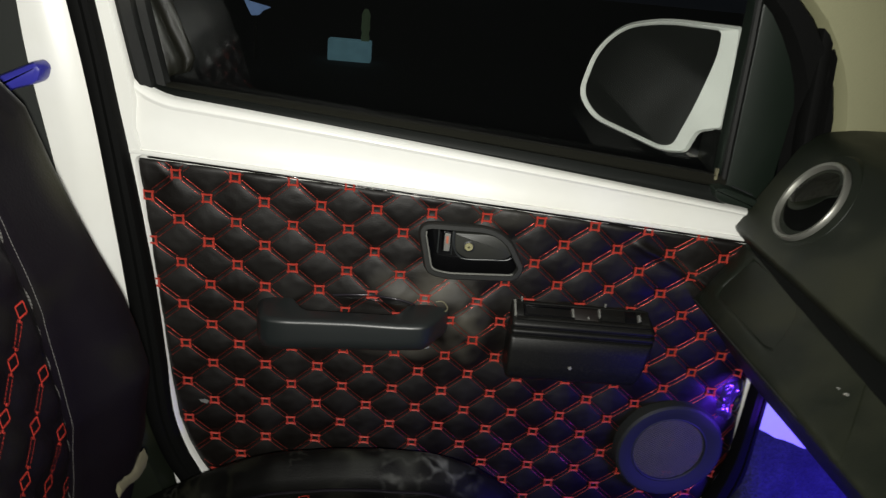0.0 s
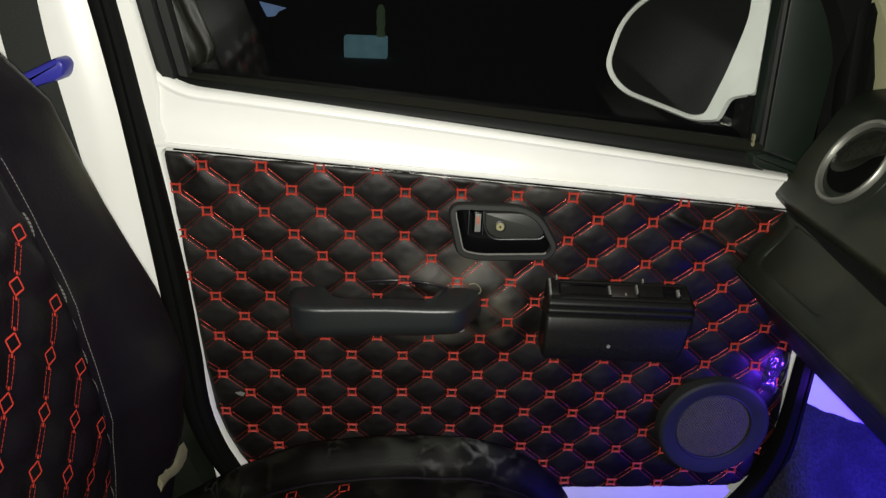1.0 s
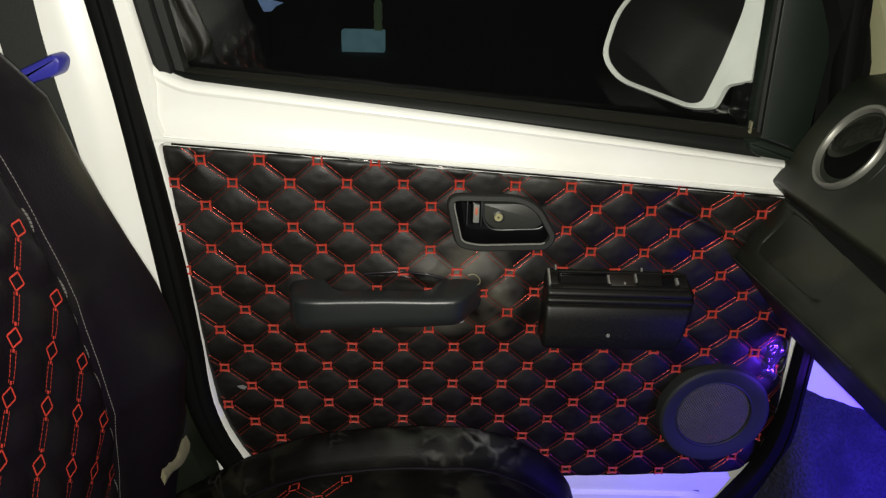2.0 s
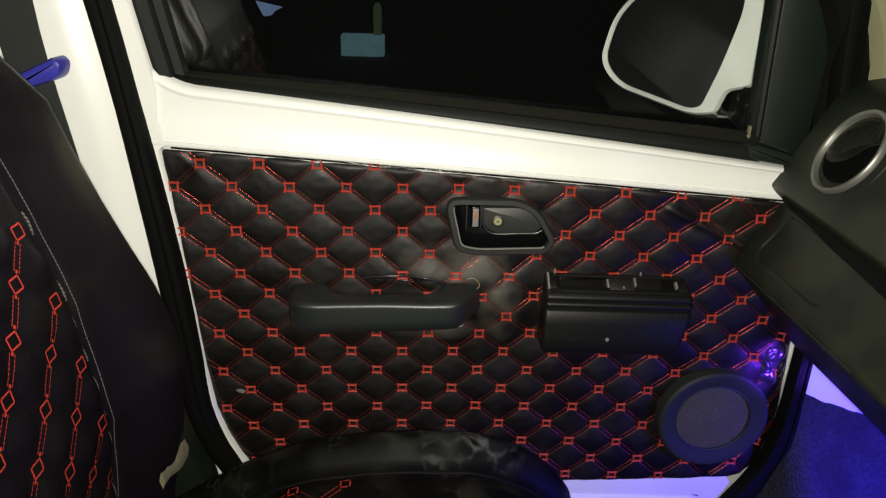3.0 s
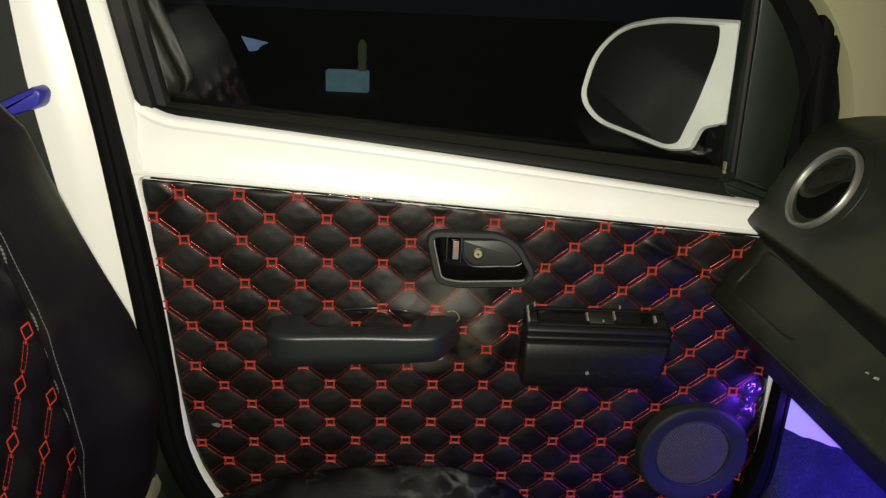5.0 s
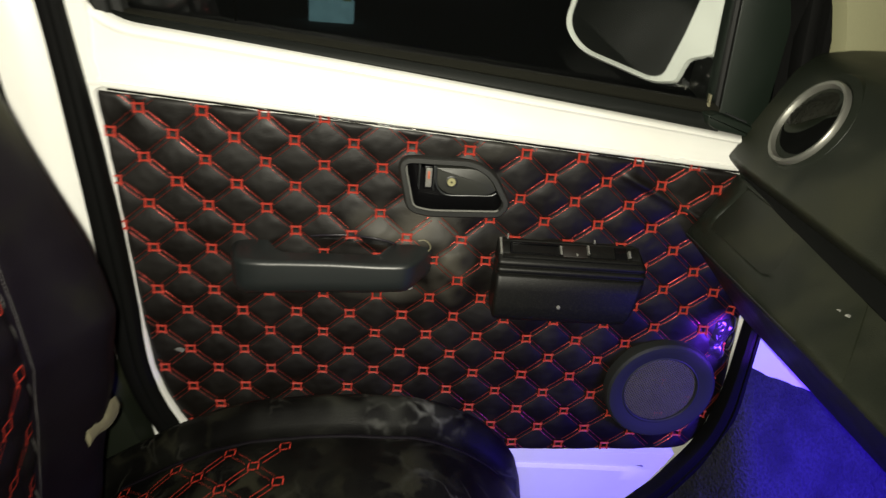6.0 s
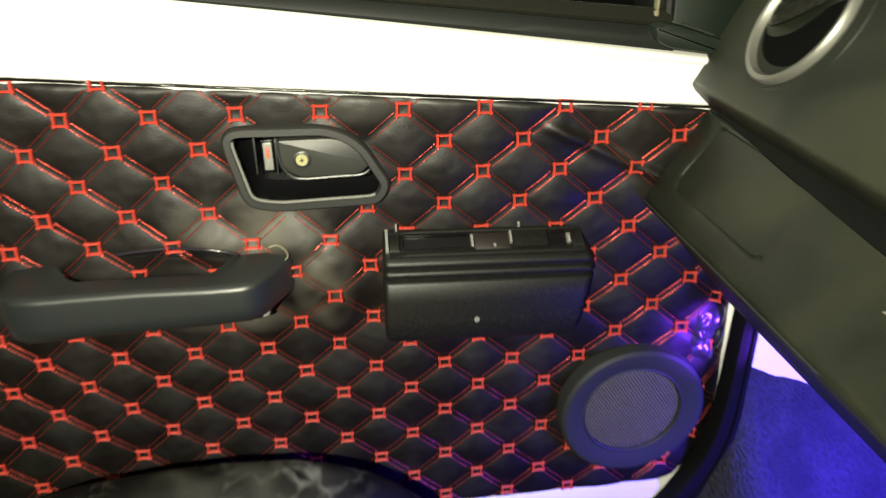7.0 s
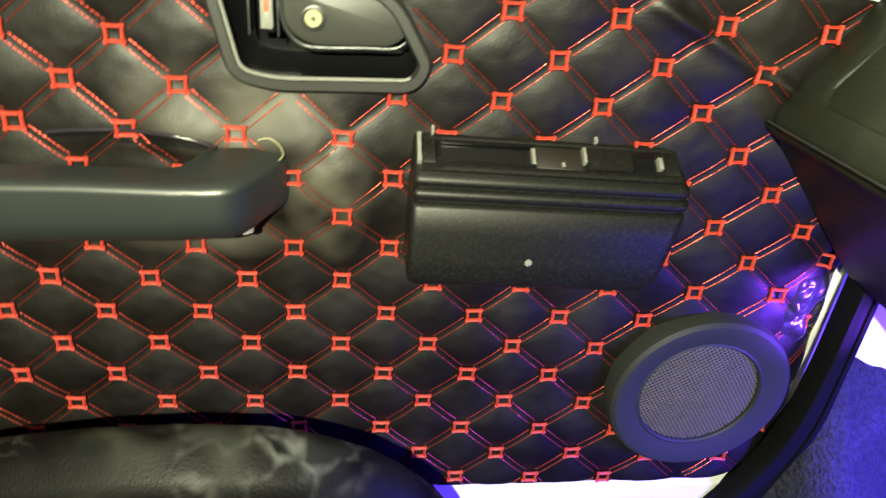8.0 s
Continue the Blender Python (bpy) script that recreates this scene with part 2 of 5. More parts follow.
def dust_sheen_patch(mat, at, size, color, scale, amount, edge=(0.42, 0.70)):
    """A pale patch round a place, for dust and for painted sheen, with darker wiped spots in it."""
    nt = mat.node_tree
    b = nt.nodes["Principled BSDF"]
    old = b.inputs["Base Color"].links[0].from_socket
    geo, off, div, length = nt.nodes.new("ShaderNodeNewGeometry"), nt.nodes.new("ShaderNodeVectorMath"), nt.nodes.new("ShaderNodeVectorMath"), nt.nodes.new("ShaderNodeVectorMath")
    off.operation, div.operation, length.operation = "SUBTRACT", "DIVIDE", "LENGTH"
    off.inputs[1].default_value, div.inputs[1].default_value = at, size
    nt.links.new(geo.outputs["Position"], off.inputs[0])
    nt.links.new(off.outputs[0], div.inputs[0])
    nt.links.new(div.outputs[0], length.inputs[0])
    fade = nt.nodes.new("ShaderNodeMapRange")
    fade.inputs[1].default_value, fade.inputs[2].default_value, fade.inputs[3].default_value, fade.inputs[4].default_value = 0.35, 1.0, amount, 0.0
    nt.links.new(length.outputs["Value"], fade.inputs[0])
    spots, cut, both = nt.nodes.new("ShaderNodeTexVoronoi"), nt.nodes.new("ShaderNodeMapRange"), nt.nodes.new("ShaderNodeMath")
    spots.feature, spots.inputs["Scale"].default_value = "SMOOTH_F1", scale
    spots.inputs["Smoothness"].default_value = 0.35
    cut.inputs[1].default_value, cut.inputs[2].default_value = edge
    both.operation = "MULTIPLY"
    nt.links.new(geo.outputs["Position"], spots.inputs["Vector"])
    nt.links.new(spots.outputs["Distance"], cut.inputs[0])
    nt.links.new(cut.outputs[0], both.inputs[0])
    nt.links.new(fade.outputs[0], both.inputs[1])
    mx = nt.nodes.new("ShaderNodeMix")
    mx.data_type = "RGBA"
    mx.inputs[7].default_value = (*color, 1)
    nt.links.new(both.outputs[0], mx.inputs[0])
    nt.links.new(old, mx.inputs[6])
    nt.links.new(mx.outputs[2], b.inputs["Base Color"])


def dust_cracks(mat, at, size, color, scale, width, amount):
    """Pale dust in a web of uneven cracks between wiped spots, round a place."""
    nt = mat.node_tree
    b = nt.nodes["Principled BSDF"]
    old = b.inputs["Base Color"].links[0].from_socket
    geo, off, div, length = nt.nodes.new("ShaderNodeNewGeometry"), nt.nodes.new("ShaderNodeVectorMath"), nt.nodes.new("ShaderNodeVectorMath"), nt.nodes.new("ShaderNodeVectorMath")
    off.operation, div.operation, length.operation = "SUBTRACT", "DIVIDE", "LENGTH"
    off.inputs[1].default_value, div.inputs[1].default_value = at, size
    nt.links.new(geo.outputs["Position"], off.inputs[0])
    nt.links.new(off.outputs[0], div.inputs[0])
    nt.links.new(div.outputs[0], length.inputs[0])
    fade = nt.nodes.new("ShaderNodeMapRange")
    fade.inputs[1].default_value, fade.inputs[2].default_value, fade.inputs[3].default_value, fade.inputs[4].default_value = 0.3, 1.0, amount, 0.0
    nt.links.new(length.outputs["Value"], fade.inputs[0])
    warp, bend = nt.nodes.new("ShaderNodeTexNoise"), nt.nodes.new("ShaderNodeMix")
    warp.inputs["Scale"].default_value = 22
    bend.data_type = "RGBA"
    bend.inputs[0].default_value = 0.035
    nt.links.new(geo.outputs["Position"], warp.inputs["Vector"])
    nt.links.new(geo.outputs["Position"], bend.inputs[6])
    nt.links.new(warp.outputs["Color"], bend.inputs[7])
    web, line, gate, grain, both, all3 = (nt.nodes.new("ShaderNodeTexVoronoi"), nt.nodes.new("ShaderNodeMapRange"), nt.nodes.new("ShaderNodeMapRange"),
                                          nt.nodes.new("ShaderNodeTexNoise"), nt.nodes.new("ShaderNodeMath"), nt.nodes.new("ShaderNodeMath"))
    web.feature, web.inputs["Scale"].default_value = "DISTANCE_TO_EDGE", scale
    nt.links.new(bend.outputs[2], web.inputs["Vector"])
    line.interpolation_type = "SMOOTHSTEP"
    line.inputs[1].default_value, line.inputs[2].default_value, line.inputs[3].default_value, line.inputs[4].default_value = 0.0, width, 1.0, 0.0
    nt.links.new(web.outputs["Distance"], line.inputs[0])
    grain.inputs["Scale"].default_value = scale * 0.9
    nt.links.new(geo.outputs["Position"], grain.inputs["Vector"])
    gate.inputs[1].default_value, gate.inputs[2].default_value = 0.47, 0.68
    nt.links.new(grain.outputs["Fac"], gate.inputs[0])
    both.operation = all3.operation = "MULTIPLY"
    nt.links.new(line.outputs[0], both.inputs[0])
    nt.links.new(gate.outputs[0], both.inputs[1])
    nt.links.new(both.outputs[0], all3.inputs[0])
    nt.links.new(fade.outputs[0], all3.inputs[1])
    mx = nt.nodes.new("ShaderNodeMix")
    mx.data_type = "RGBA"
    mx.inputs[7].default_value = (*color, 1)
    nt.links.new(all3.outputs[0], mx.inputs[0])
    nt.links.new(old, mx.inputs[6])
    nt.links.new(mx.outputs[2], b.inputs["Base Color"])


dust_cracks(CUSHION, (0.025, -0.080, 0.225), (0.100, 0.075, 0.05), (0.18, 0.185, 0.155), 32.0, 0.20, 0.75)
dust_cracks(CUSHION, (0.010, -0.19, 0.200), (0.045, 0.07, 0.05), (0.07, 0.073, 0.06), 17.0, 0.14, 0.6)
# dust on the crest of the cushion, its sheen painted into the colour
dust_sheen_patch(CUSHION, (-0.030, -0.082, 0.231), (0.15, 0.05, 0.035), (0.045, 0.047, 0.038), 26.0, 0.45)
# dust along the shoulder of the backrest
dust_sheen_patch(SEAT, (-0.415, -0.185, 0.665), (0.060, 0.055, 0.105), (0.030, 0.029, 0.015), 11.0, 0.85, (0.0, 0.7))
dust_sheen_patch(SEAT, (-0.365, -0.185, 0.560), (0.030, 0.030, 0.075), (0.020, 0.017, 0.015), 24.0, 0.7, (0.1, 0.8))
# dusty, rubbed leather round the front end of the pull handle, torch haze painted in
dust_sheen_patch(LEATHER, (-0.005, -0.02, 0.476), (0.085, 0.06, 0.040), (0.105, 0.097, 0.076), 15.0, 0.75, (0.05, 0.80))
dust_sheen_patch(LEATHER, (0.066, -0.02, 0.412), (0.036, 0.06, 0.070), (0.090, 0.084, 0.066), 34.0, 0.72, (0.0, 0.85))
dust_sheen_patch(LEATHER, (-0.02, -0.02, 0.372), (0.085, 0.06, 0.024), (0.060, 0.056, 0.046), 17.0, 0.70, (0.05, 0.80))
dust_sheen_patch(LEATHER, (0.100, -0.02, 0.590), (0.120, 0.06, 0.020), (0.030, 0.028, 0.022), 17.0, 0.70, (0.05, 0.80))

# ---- building helpers ----


def finish(bm, name, mat, angle=40):
    bmesh.ops.recalc_face_normals(bm, faces=bm.faces)
    me = bpy.data.meshes.new(name)
    bm.to_mesh(me)
    bm.free()
    for p in me.polygons:
        p.use_smooth = True
    me.set_sharp_from_angle(angle=radians(angle))
    me.materials.append(mat)
    return me


def part(name, bm, mat, parent=None, label="", angle=40):
    ob = new(name, finish(bm, name, mat, angle))
    if parent:
        ob.parent = parent
    return tagged(ob, label)


def thing(name, label, category, at=(0, 0, 0), group="", kind=""):
    """An Empty at the base of a thing; its parts are modelled in world metres."""
    ob = new(name)
    ob.empty_display_size = 0.05
    return tagged(ob, label, category, group, kind)


def box(x0, x1, y0, y1, z0, z1, bevel=0.003, bm=None):
    bm = bm or bmesh.new()
    r = bmesh.ops.create_cube(bm, size=1)
    for v in r["verts"]:
        v.co = Vector(((x0 + x1) / 2 + v.co.x * (x1 - x0), (y0 + y1) / 2 + v.co.y * (y1 - y0), (z0 + z1) / 2 + v.co.z * (z1 - z0)))
    if bevel:
        edges = list({e for v in r["verts"] for e in v.link_edges})
        bmesh.ops.bevel(bm, geom=edges, offset=bevel, segments=2, affect="EDGES", profile=0.6)
    return bm


def rounded(points, radius, steps=5):
    """A closed outline with its corners rounded."""
    out, n = [], len(points)
    for k in range(n):
        a, b, c = (Vector(points[(k + q) % n]) for q in (-1, 0, 1))
        r = radius[k] if isinstance(radius, (list, tuple)) else radius
        p, q = (a - b), (c - b)
        r = min(r, p.length * 0.48, q.length * 0.48)
        p, q = b + p.normalized() * r, b + q.normalized() * r
        for s in range(steps + 1):
            f = s / steps
            out.append(((1 - f) ** 2 * p + 2 * f * (1 - f) * b + f * f * q))
    return out


def loft(rings, closed=True, caps=True, bm=None):
    """Faces between rings of equally many points."""
    bm = bm or bmesh.new()
    vs = [[bm.verts.new(p) for p in ring] for ring in rings]
    n = len(vs[0])
    for a, b in zip(vs, vs[1:]):
        for k in range(n if closed else n - 1):
            bm.faces.new((a[k], a[(k + 1) % n], b[(k + 1) % n], b[k]))
    if caps and closed:
        bm.faces.new(vs[0][::-1])
        bm.faces.new(vs[-1])
    return bm


def inset(outline, d):
    """The outline moved inwards by d."""
    n, out = len(outline), []
    area = sum(outline[k][0] * outline[(k + 1) % n][1] - outline[(k + 1) % n][0] * outline[k][1] for k in range(n))
    side = 1 if area > 0 else -1
    for k in range(n):
        t = Vector(outline[(k + 1) % n]) - Vector(outline[k - 1])
        t = t.normalized() if t.length > 1e-9 else Vector((1, 0))
        out.append(Vector(outline[k]) + side * d * Vector((-t.y, t.x)))
    return out


def at_y(outline, y):
    return [(p[0], y, p[1]) for p in outline]


def slab(outline, y0, y1, edge=0.003):
    """A plate in the x-z plane between y0 (front) and y1 (back), its front edge rounded."""
    rings = [at_y(inset(outline, edge), y0), at_y(inset(outline, edge * 0.3), y0 + edge * 0.3), at_y(outline, y0 + edge), at_y(outline, y1)]
    return loft(rings)


def frame_ring(outer, inner, profile):
    """A frame between two outlines of equally many points; profile: (share from outer to inner, y)."""
    rings = [[(o[0] + (i[0] - o[0]) * s, y, o[1] + (i[1] - o[1]) * s) for o, i in zip(outer, inner)] for s, y in profile]
    return loft(rings, caps=False)


def sweep(path, section, bm=None, up=(0, 1, 0), caps=True):
    """A section (across, up) carried along a path."""
    up, rings = Vector(up), []
    path = [Vector(p) for p in path]
    for k, p in enumerate(path):
        t = (path[min(k + 1, len(path) - 1)] - path[max(k - 1, 0)]).normalized()
        side = t.cross(up).normalized()
        rings.append([p + side * a + up * b for a, b in section])
    return loft(rings, caps=caps, bm=bm)


def smooth_path(points, steps=6):
    """A Catmull-Rom curve through the points."""
    pts, out = [Vector(p) for p in points], []
    for k in range(len(pts) - 1):
        a, b, c, d = pts[max(k - 1, 0)], pts[k], pts[k + 1], pts[min(k + 2, len(pts) - 1)]
        for s in range(steps):
            f = s / steps
            out.append(0.5 * (2 * b + (c - a) * f + (2 * a - 5 * b + 4 * c - d) * f * f + (3 * b - a - 3 * c + d) * f ** 3))
    return out + [pts[-1]]


def circle(r, n, squash=1.0):
    return [(r * math.cos(2 * math.pi * k / n), r * squash * math.sin(2 * math.pi * k / n)) for k in range(n)]


def revolve(profile, m, n=48, bm=None, caps=True):
    """Profile (radius, height) turned round local z, placed by m."""
    rings = [[m @ Vector((r * math.cos(2 * math.pi * k / n), r * math.sin(2 * math.pi * k / n), h)) for k in range(n)] for r, h in profile]
    return loft(rings, bm=bm, caps=caps)


def inside(x, z, outline):
    hit, n = False, len(outline)
    for k in range(n):
        (xa, za), (xb, zb) = outline[k][:2], outline[k - 1][:2]
        if (za > z) != (zb > z) and x < (xb - xa) * (z - za) / (zb - za) + xa:
            hit = not hit
    return hit


def lerp_table(table, v):
    """Straight lines through (v, value) pairs."""
    if v <= table[0][0]:
        return table[0][1]
    for (a, p), (b, q) in zip(table, table[1:]):
        if v <= b:
            return p + (q - p) * (v - a) / (b - a)
    return table[-1][1]


# ---- the door: quilted panel ----
STEP, ROW, TOP = 0.038, 0.03213, 0.62      # half a stitch column, a stitch row, height of row 0


def bow(x, z):
    """The door's inward bow, and the swelling of the leather round the pull handle."""
    zz = z - 0.35
    y = -0.106 * zz * zz - 0.071 * x * x - 0.031 * zz * x
    if x > 0.44:                             # the front edge rolls back
        y += 4.3 * (x - 0.44) ** 2
    y -= 0.005 * math.exp(-((x - 0.07) / 0.032) ** 2 - ((z - 0.41) / 0.045) ** 2)
    y -= 0.0030 * math.exp(-((z - 0.4505) / (0.026 if z > 0.4505 else 0.007)) ** 2 - ((x + 0.015) / 0.085) ** 4)
    return y - 0.009 * math.exp(-((z - 0.425) / 0.045) ** 2 - ((x - 0.01) / 0.11) ** 4)


def quilt(x, z):
    """Height of the padding over the seams."""
    i, j = x / STEP + 10, (TOP - z) / ROW
    a, b = abs(math.sin(math.pi * (i + j - 1) / 2)), abs(math.sin(math.pi * (i - j - 1) / 2))
    h = 0.0048 * (a * b) ** 0.42
    # a short pulled crease in the rear top corner
    along, off = (x + 0.372) * 0.62 - (z - 0.640) * 0.785, (x + 0.372) * 0.785 + (z - 0.640) * 0.62
    if -0.01 < along < 0.06:
        h += 0.0011 * min(1.0, (along + 0.01) / 0.015, (0.06 - along) / 0.03) * math.exp(-(off / 0.0035) ** 2)
    # a pulled crease near the dashboard, flatter above it
    along, off = (x - 0.295) * 0.903 - (z - 0.565) * 0.430, (x - 0.295) * 0.430 + (z - 0.565) * 0.903
    if -0.02 < along < 0.16:
        end = min(1.0, (along + 0.02) / 0.03, (0.16 - along) / 0.03)
        h += 0.0042 * end * math.exp(-(off / 0.0055) ** 2)
        if off > 0:
            h *= 1 - 0.45 * end * min(1.0, off / 0.01) * (1 - min(1.0, off / 0.06))
    return h + 0.0022 * noise.noise(Vector((x * 14, 3, z * 14))) + 0.0006 * (a * b) ** 0.3 * noise.noise(Vector((x * 95, 8, z * 95)))


def skin(x, z):
    return bow(x, z) - quilt(x, z)


def panel_top(x):
    return 0.6137 - 0.0715 * x + 0.016 * x * x


LEFT = [(0.07, -0.267), (0.1, -0.292), (0.125, -0.311), (0.152, -0.3275), (0.19, -0.3445), (0.235, -0.358), (0.31, -0.3685), (0.41, -0.3775), (0.47, -0.382), (0.545, -0.3895), (0.7, -0.397)]
RIGHT = [(0.085, 0.430), (0.095, 0.455), (0.105, 0.475), (0.125, 0.503), (0.16, 0.522), (0.20, 0.5375), (0.27, 0.532), (0.35, 0.526), (0.50, 0.520), (0.70, 0.515)]


def panel_bottom(x):
    return 0.085 + 0.14 * max(0.0, x - 0.1) ** 2


HANDLE_OUT = rounded([(-0.0215, 0.5770), (-0.0030, 0.4975), (0.027, 0.4905), (0.128, 0.4938), (0.1405, 0.5145), (0.114, 0.560), (0.085, 0.5760)], [0.026, 0.03, 0.03, 0.022, 0.024, 0.036, 0.036], 6)
HANDLE_IN = inset(HANDLE_OUT, 0.0105)


def quilted_panel(door):
    nx, nz = 250, 152
    bm = bmesh.new()
    grid = []
    for b in range(nz + 1):
        line = []
        for a in range(nx + 1):
            p, q = a / nx, b / nz
            x, z = -0.35 + 0.87 * p, 0.35
            for _ in range(8):
                z = panel_bottom(x) + q * (panel_top(x) - panel_bottom(x))
                x = lerp_table(LEFT, z) + p * (lerp_table(RIGHT, z) - lerp_table(LEFT, z))
            y = skin(x, z)
            rim = min(p * 0.87, (1 - p) * 0.87, q * 0.52, (1 - q) * 0.52)
            if rim < 0.008:
                f = 1 - rim / 0.008
                y = y * (1 - f) + f * bow(x, z) + (0.010 if rim in (q * 0.52, (1 - q) * 0.52) else 0.002) * f ** 3
            line.append(bm.verts.new((x, y, z)))
        grid.append(line)
    hole = inset(HANDLE_OUT, 0.006)
    for b in range(nz):
        for a in range(nx):
            c = [grid[b][a], grid[b][a + 1], grid[b + 1][a + 1], grid[b + 1][a]]
            if not inside(sum(v.co.x for v in c) / 4, sum(v.co.z for v in c) / 4, hole):
                bm.faces.new(c)
    for v in [v for v in bm.verts if not v.link_faces]:
        bm.verts.remove(v)
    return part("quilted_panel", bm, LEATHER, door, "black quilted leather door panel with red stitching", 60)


def panel_piping(door):
    """The folded, glossy top edge of the leather."""
    def pucker(x):
        return 0.0006 + 0.0030 * math.exp(-((x + 0.11) / 0.075) ** 2)
    path = [(x, bow(x, panel_top(x)) - 0.004 + pucker(x) * noise.noise(Vector((x * 90, 0, 7))), panel_top(x) - 0.0016 + 0.25 * pucker(x) * noise.noise(Vector((x * 30, 5, 0)))) for x in [-0.376 + 0.866 * k / 160 for k in range(161)]]
    part("panel_piping", sweep(path, circle(0.0014, 8)), SHEEN, door, "glossy folded top edge of the leather", 80)


def on_panel(x, z, margin=0.006):
    return (lerp_table(LEFT, z) + margin < x < lerp_table(RIGHT, z) - margin and panel_bottom(x) + margin < z < panel_top(x) - margin
            and not inside(x, z, HANDLE_OUT))


def ribbon(bm, path, across, lift, height):
    """A thin raised thread along a path of (x, z) on the panel; across: its half width."""
    pts = [Vector(p) for p in path]
    rows = []
    for k, p in enumerate(pts):
        t = (pts[min(k + 1, len(pts) - 1)] - pts[max(k - 1, 0)]).normalized()
        s = Vector((-t.y, t.x)) * across
        l, r = p + s, p - s
        y = skin(*p) - lift
        rows.append([bm.verts.new((q.x, y - d * height, q.y)) for q, d in ((l, -0.2), (p + s * 0.6, 0.75), (p, 1.0), (p - s * 0.6, 0.75), (r, -0.2))])
    for a, b in zip(rows, rows[1:]):
        for k in range(4):
            bm.faces.new((a[k], a[k + 1], b[k + 1], b[k]))


HALF = 0.0062                                # half the side of a stitched square


def square_mesh():
    """One embroidered square, centred on the origin, facing -y: four thick threaded sides."""
    bm = bmesh.new()
    w, h = HALF, HALF * 0.92
    ends = [(-w, -h), (w, -h), (w, h), (-w, h)]
    for k in range(4):
        a, b = Vector(ends[k]), Vector(ends[(k + 1) % 4])
        t = (b - a).normalized()
        a, b = a - t * 0.0014, b + t * 0.0014
        path = [(p.x, -0.0012, p.y) for p in (a, a.lerp(b, 0.33) + Vector((-t.y, t.x)) * 0.0006, a.lerp(b, 0.66) + Vector((-t.y, t.x)) * 0.0006, b)]
        sweep(path, [(-0.00135, 0.0012), (-0.0011, -0.0003), (-0.0006, -0.0009), (0, -0.0004), (0.0006, -0.0009), (0.0011, -0.0003), (0.00135, 0.0012)], bm=bm)
    return finish(bm, "stitched_square", THREAD)


def stitching(door, panel):
    me = square_mesh()
    bm = bmesh.new()
    rng = random.Random(4)
    for j in range(-1, 18):
        for i in range(-2, 26):
            if (i + j) % 2 == 0:
                continue
            x, z = (i - 10) * STEP, TOP - j * ROW
            rear = x < -0.37 and z > 0.44 and lerp_table(LEFT, z) < x + 0.004      # cut by the panel's rear edge
            if rear or on_panel(x, min(z, panel_top(x) - 0.013), 0.0125) and panel_top(x) - z > -0.002:
                ob = new("stitched_square", me)
                ob.parent = panel
                gx, gz = (bow(x + 0.01, z) - bow(x - 0.01, z)) / 0.02, (bow(x, z + 0.01) - bow(x, z - 0.01)) / 0.02
                ob.matrix_basis = Matrix.LocRotScale((x, bow(x, z) - 0.0031 - 0.0022 * noise.noise(Vector((x * 14, 3, z * 14))), z),
                                                     Euler((gz, rng.uniform(-0.04, 0.04), -gx)), Vector((rng.uniform(0.94, 1.06), 1, rng.uniform(0.94, 1.06))))
            for si in (-1, 1):
                # two dashed seams run from each square down to its neighbours
                for off in (-0.0031, 0.0031):
                    a, b = Vector((x, z)), Vector((x + si * STEP, z - ROW))
                    t = (b - a).normalized()
                    a, b, s = a + t * 0.0085, b - t * 0.0085, Vector((-t.y, t.x)) * off
                    n = 9
                    for d in range(n):
                        p, q = a.lerp(b, d / n) + s, a.lerp(b, (d + 0.80) / n) + s
                        if on_panel(*p) and on_panel(*q):
                            ribbon(bm, [p, q], 0.00058, 0.0001, 0.0006)
    seams = part("diagonal_stitching", bm, FINE, panel, "double dashed red seams", 80)
    tagged(seams, kind="stuff")


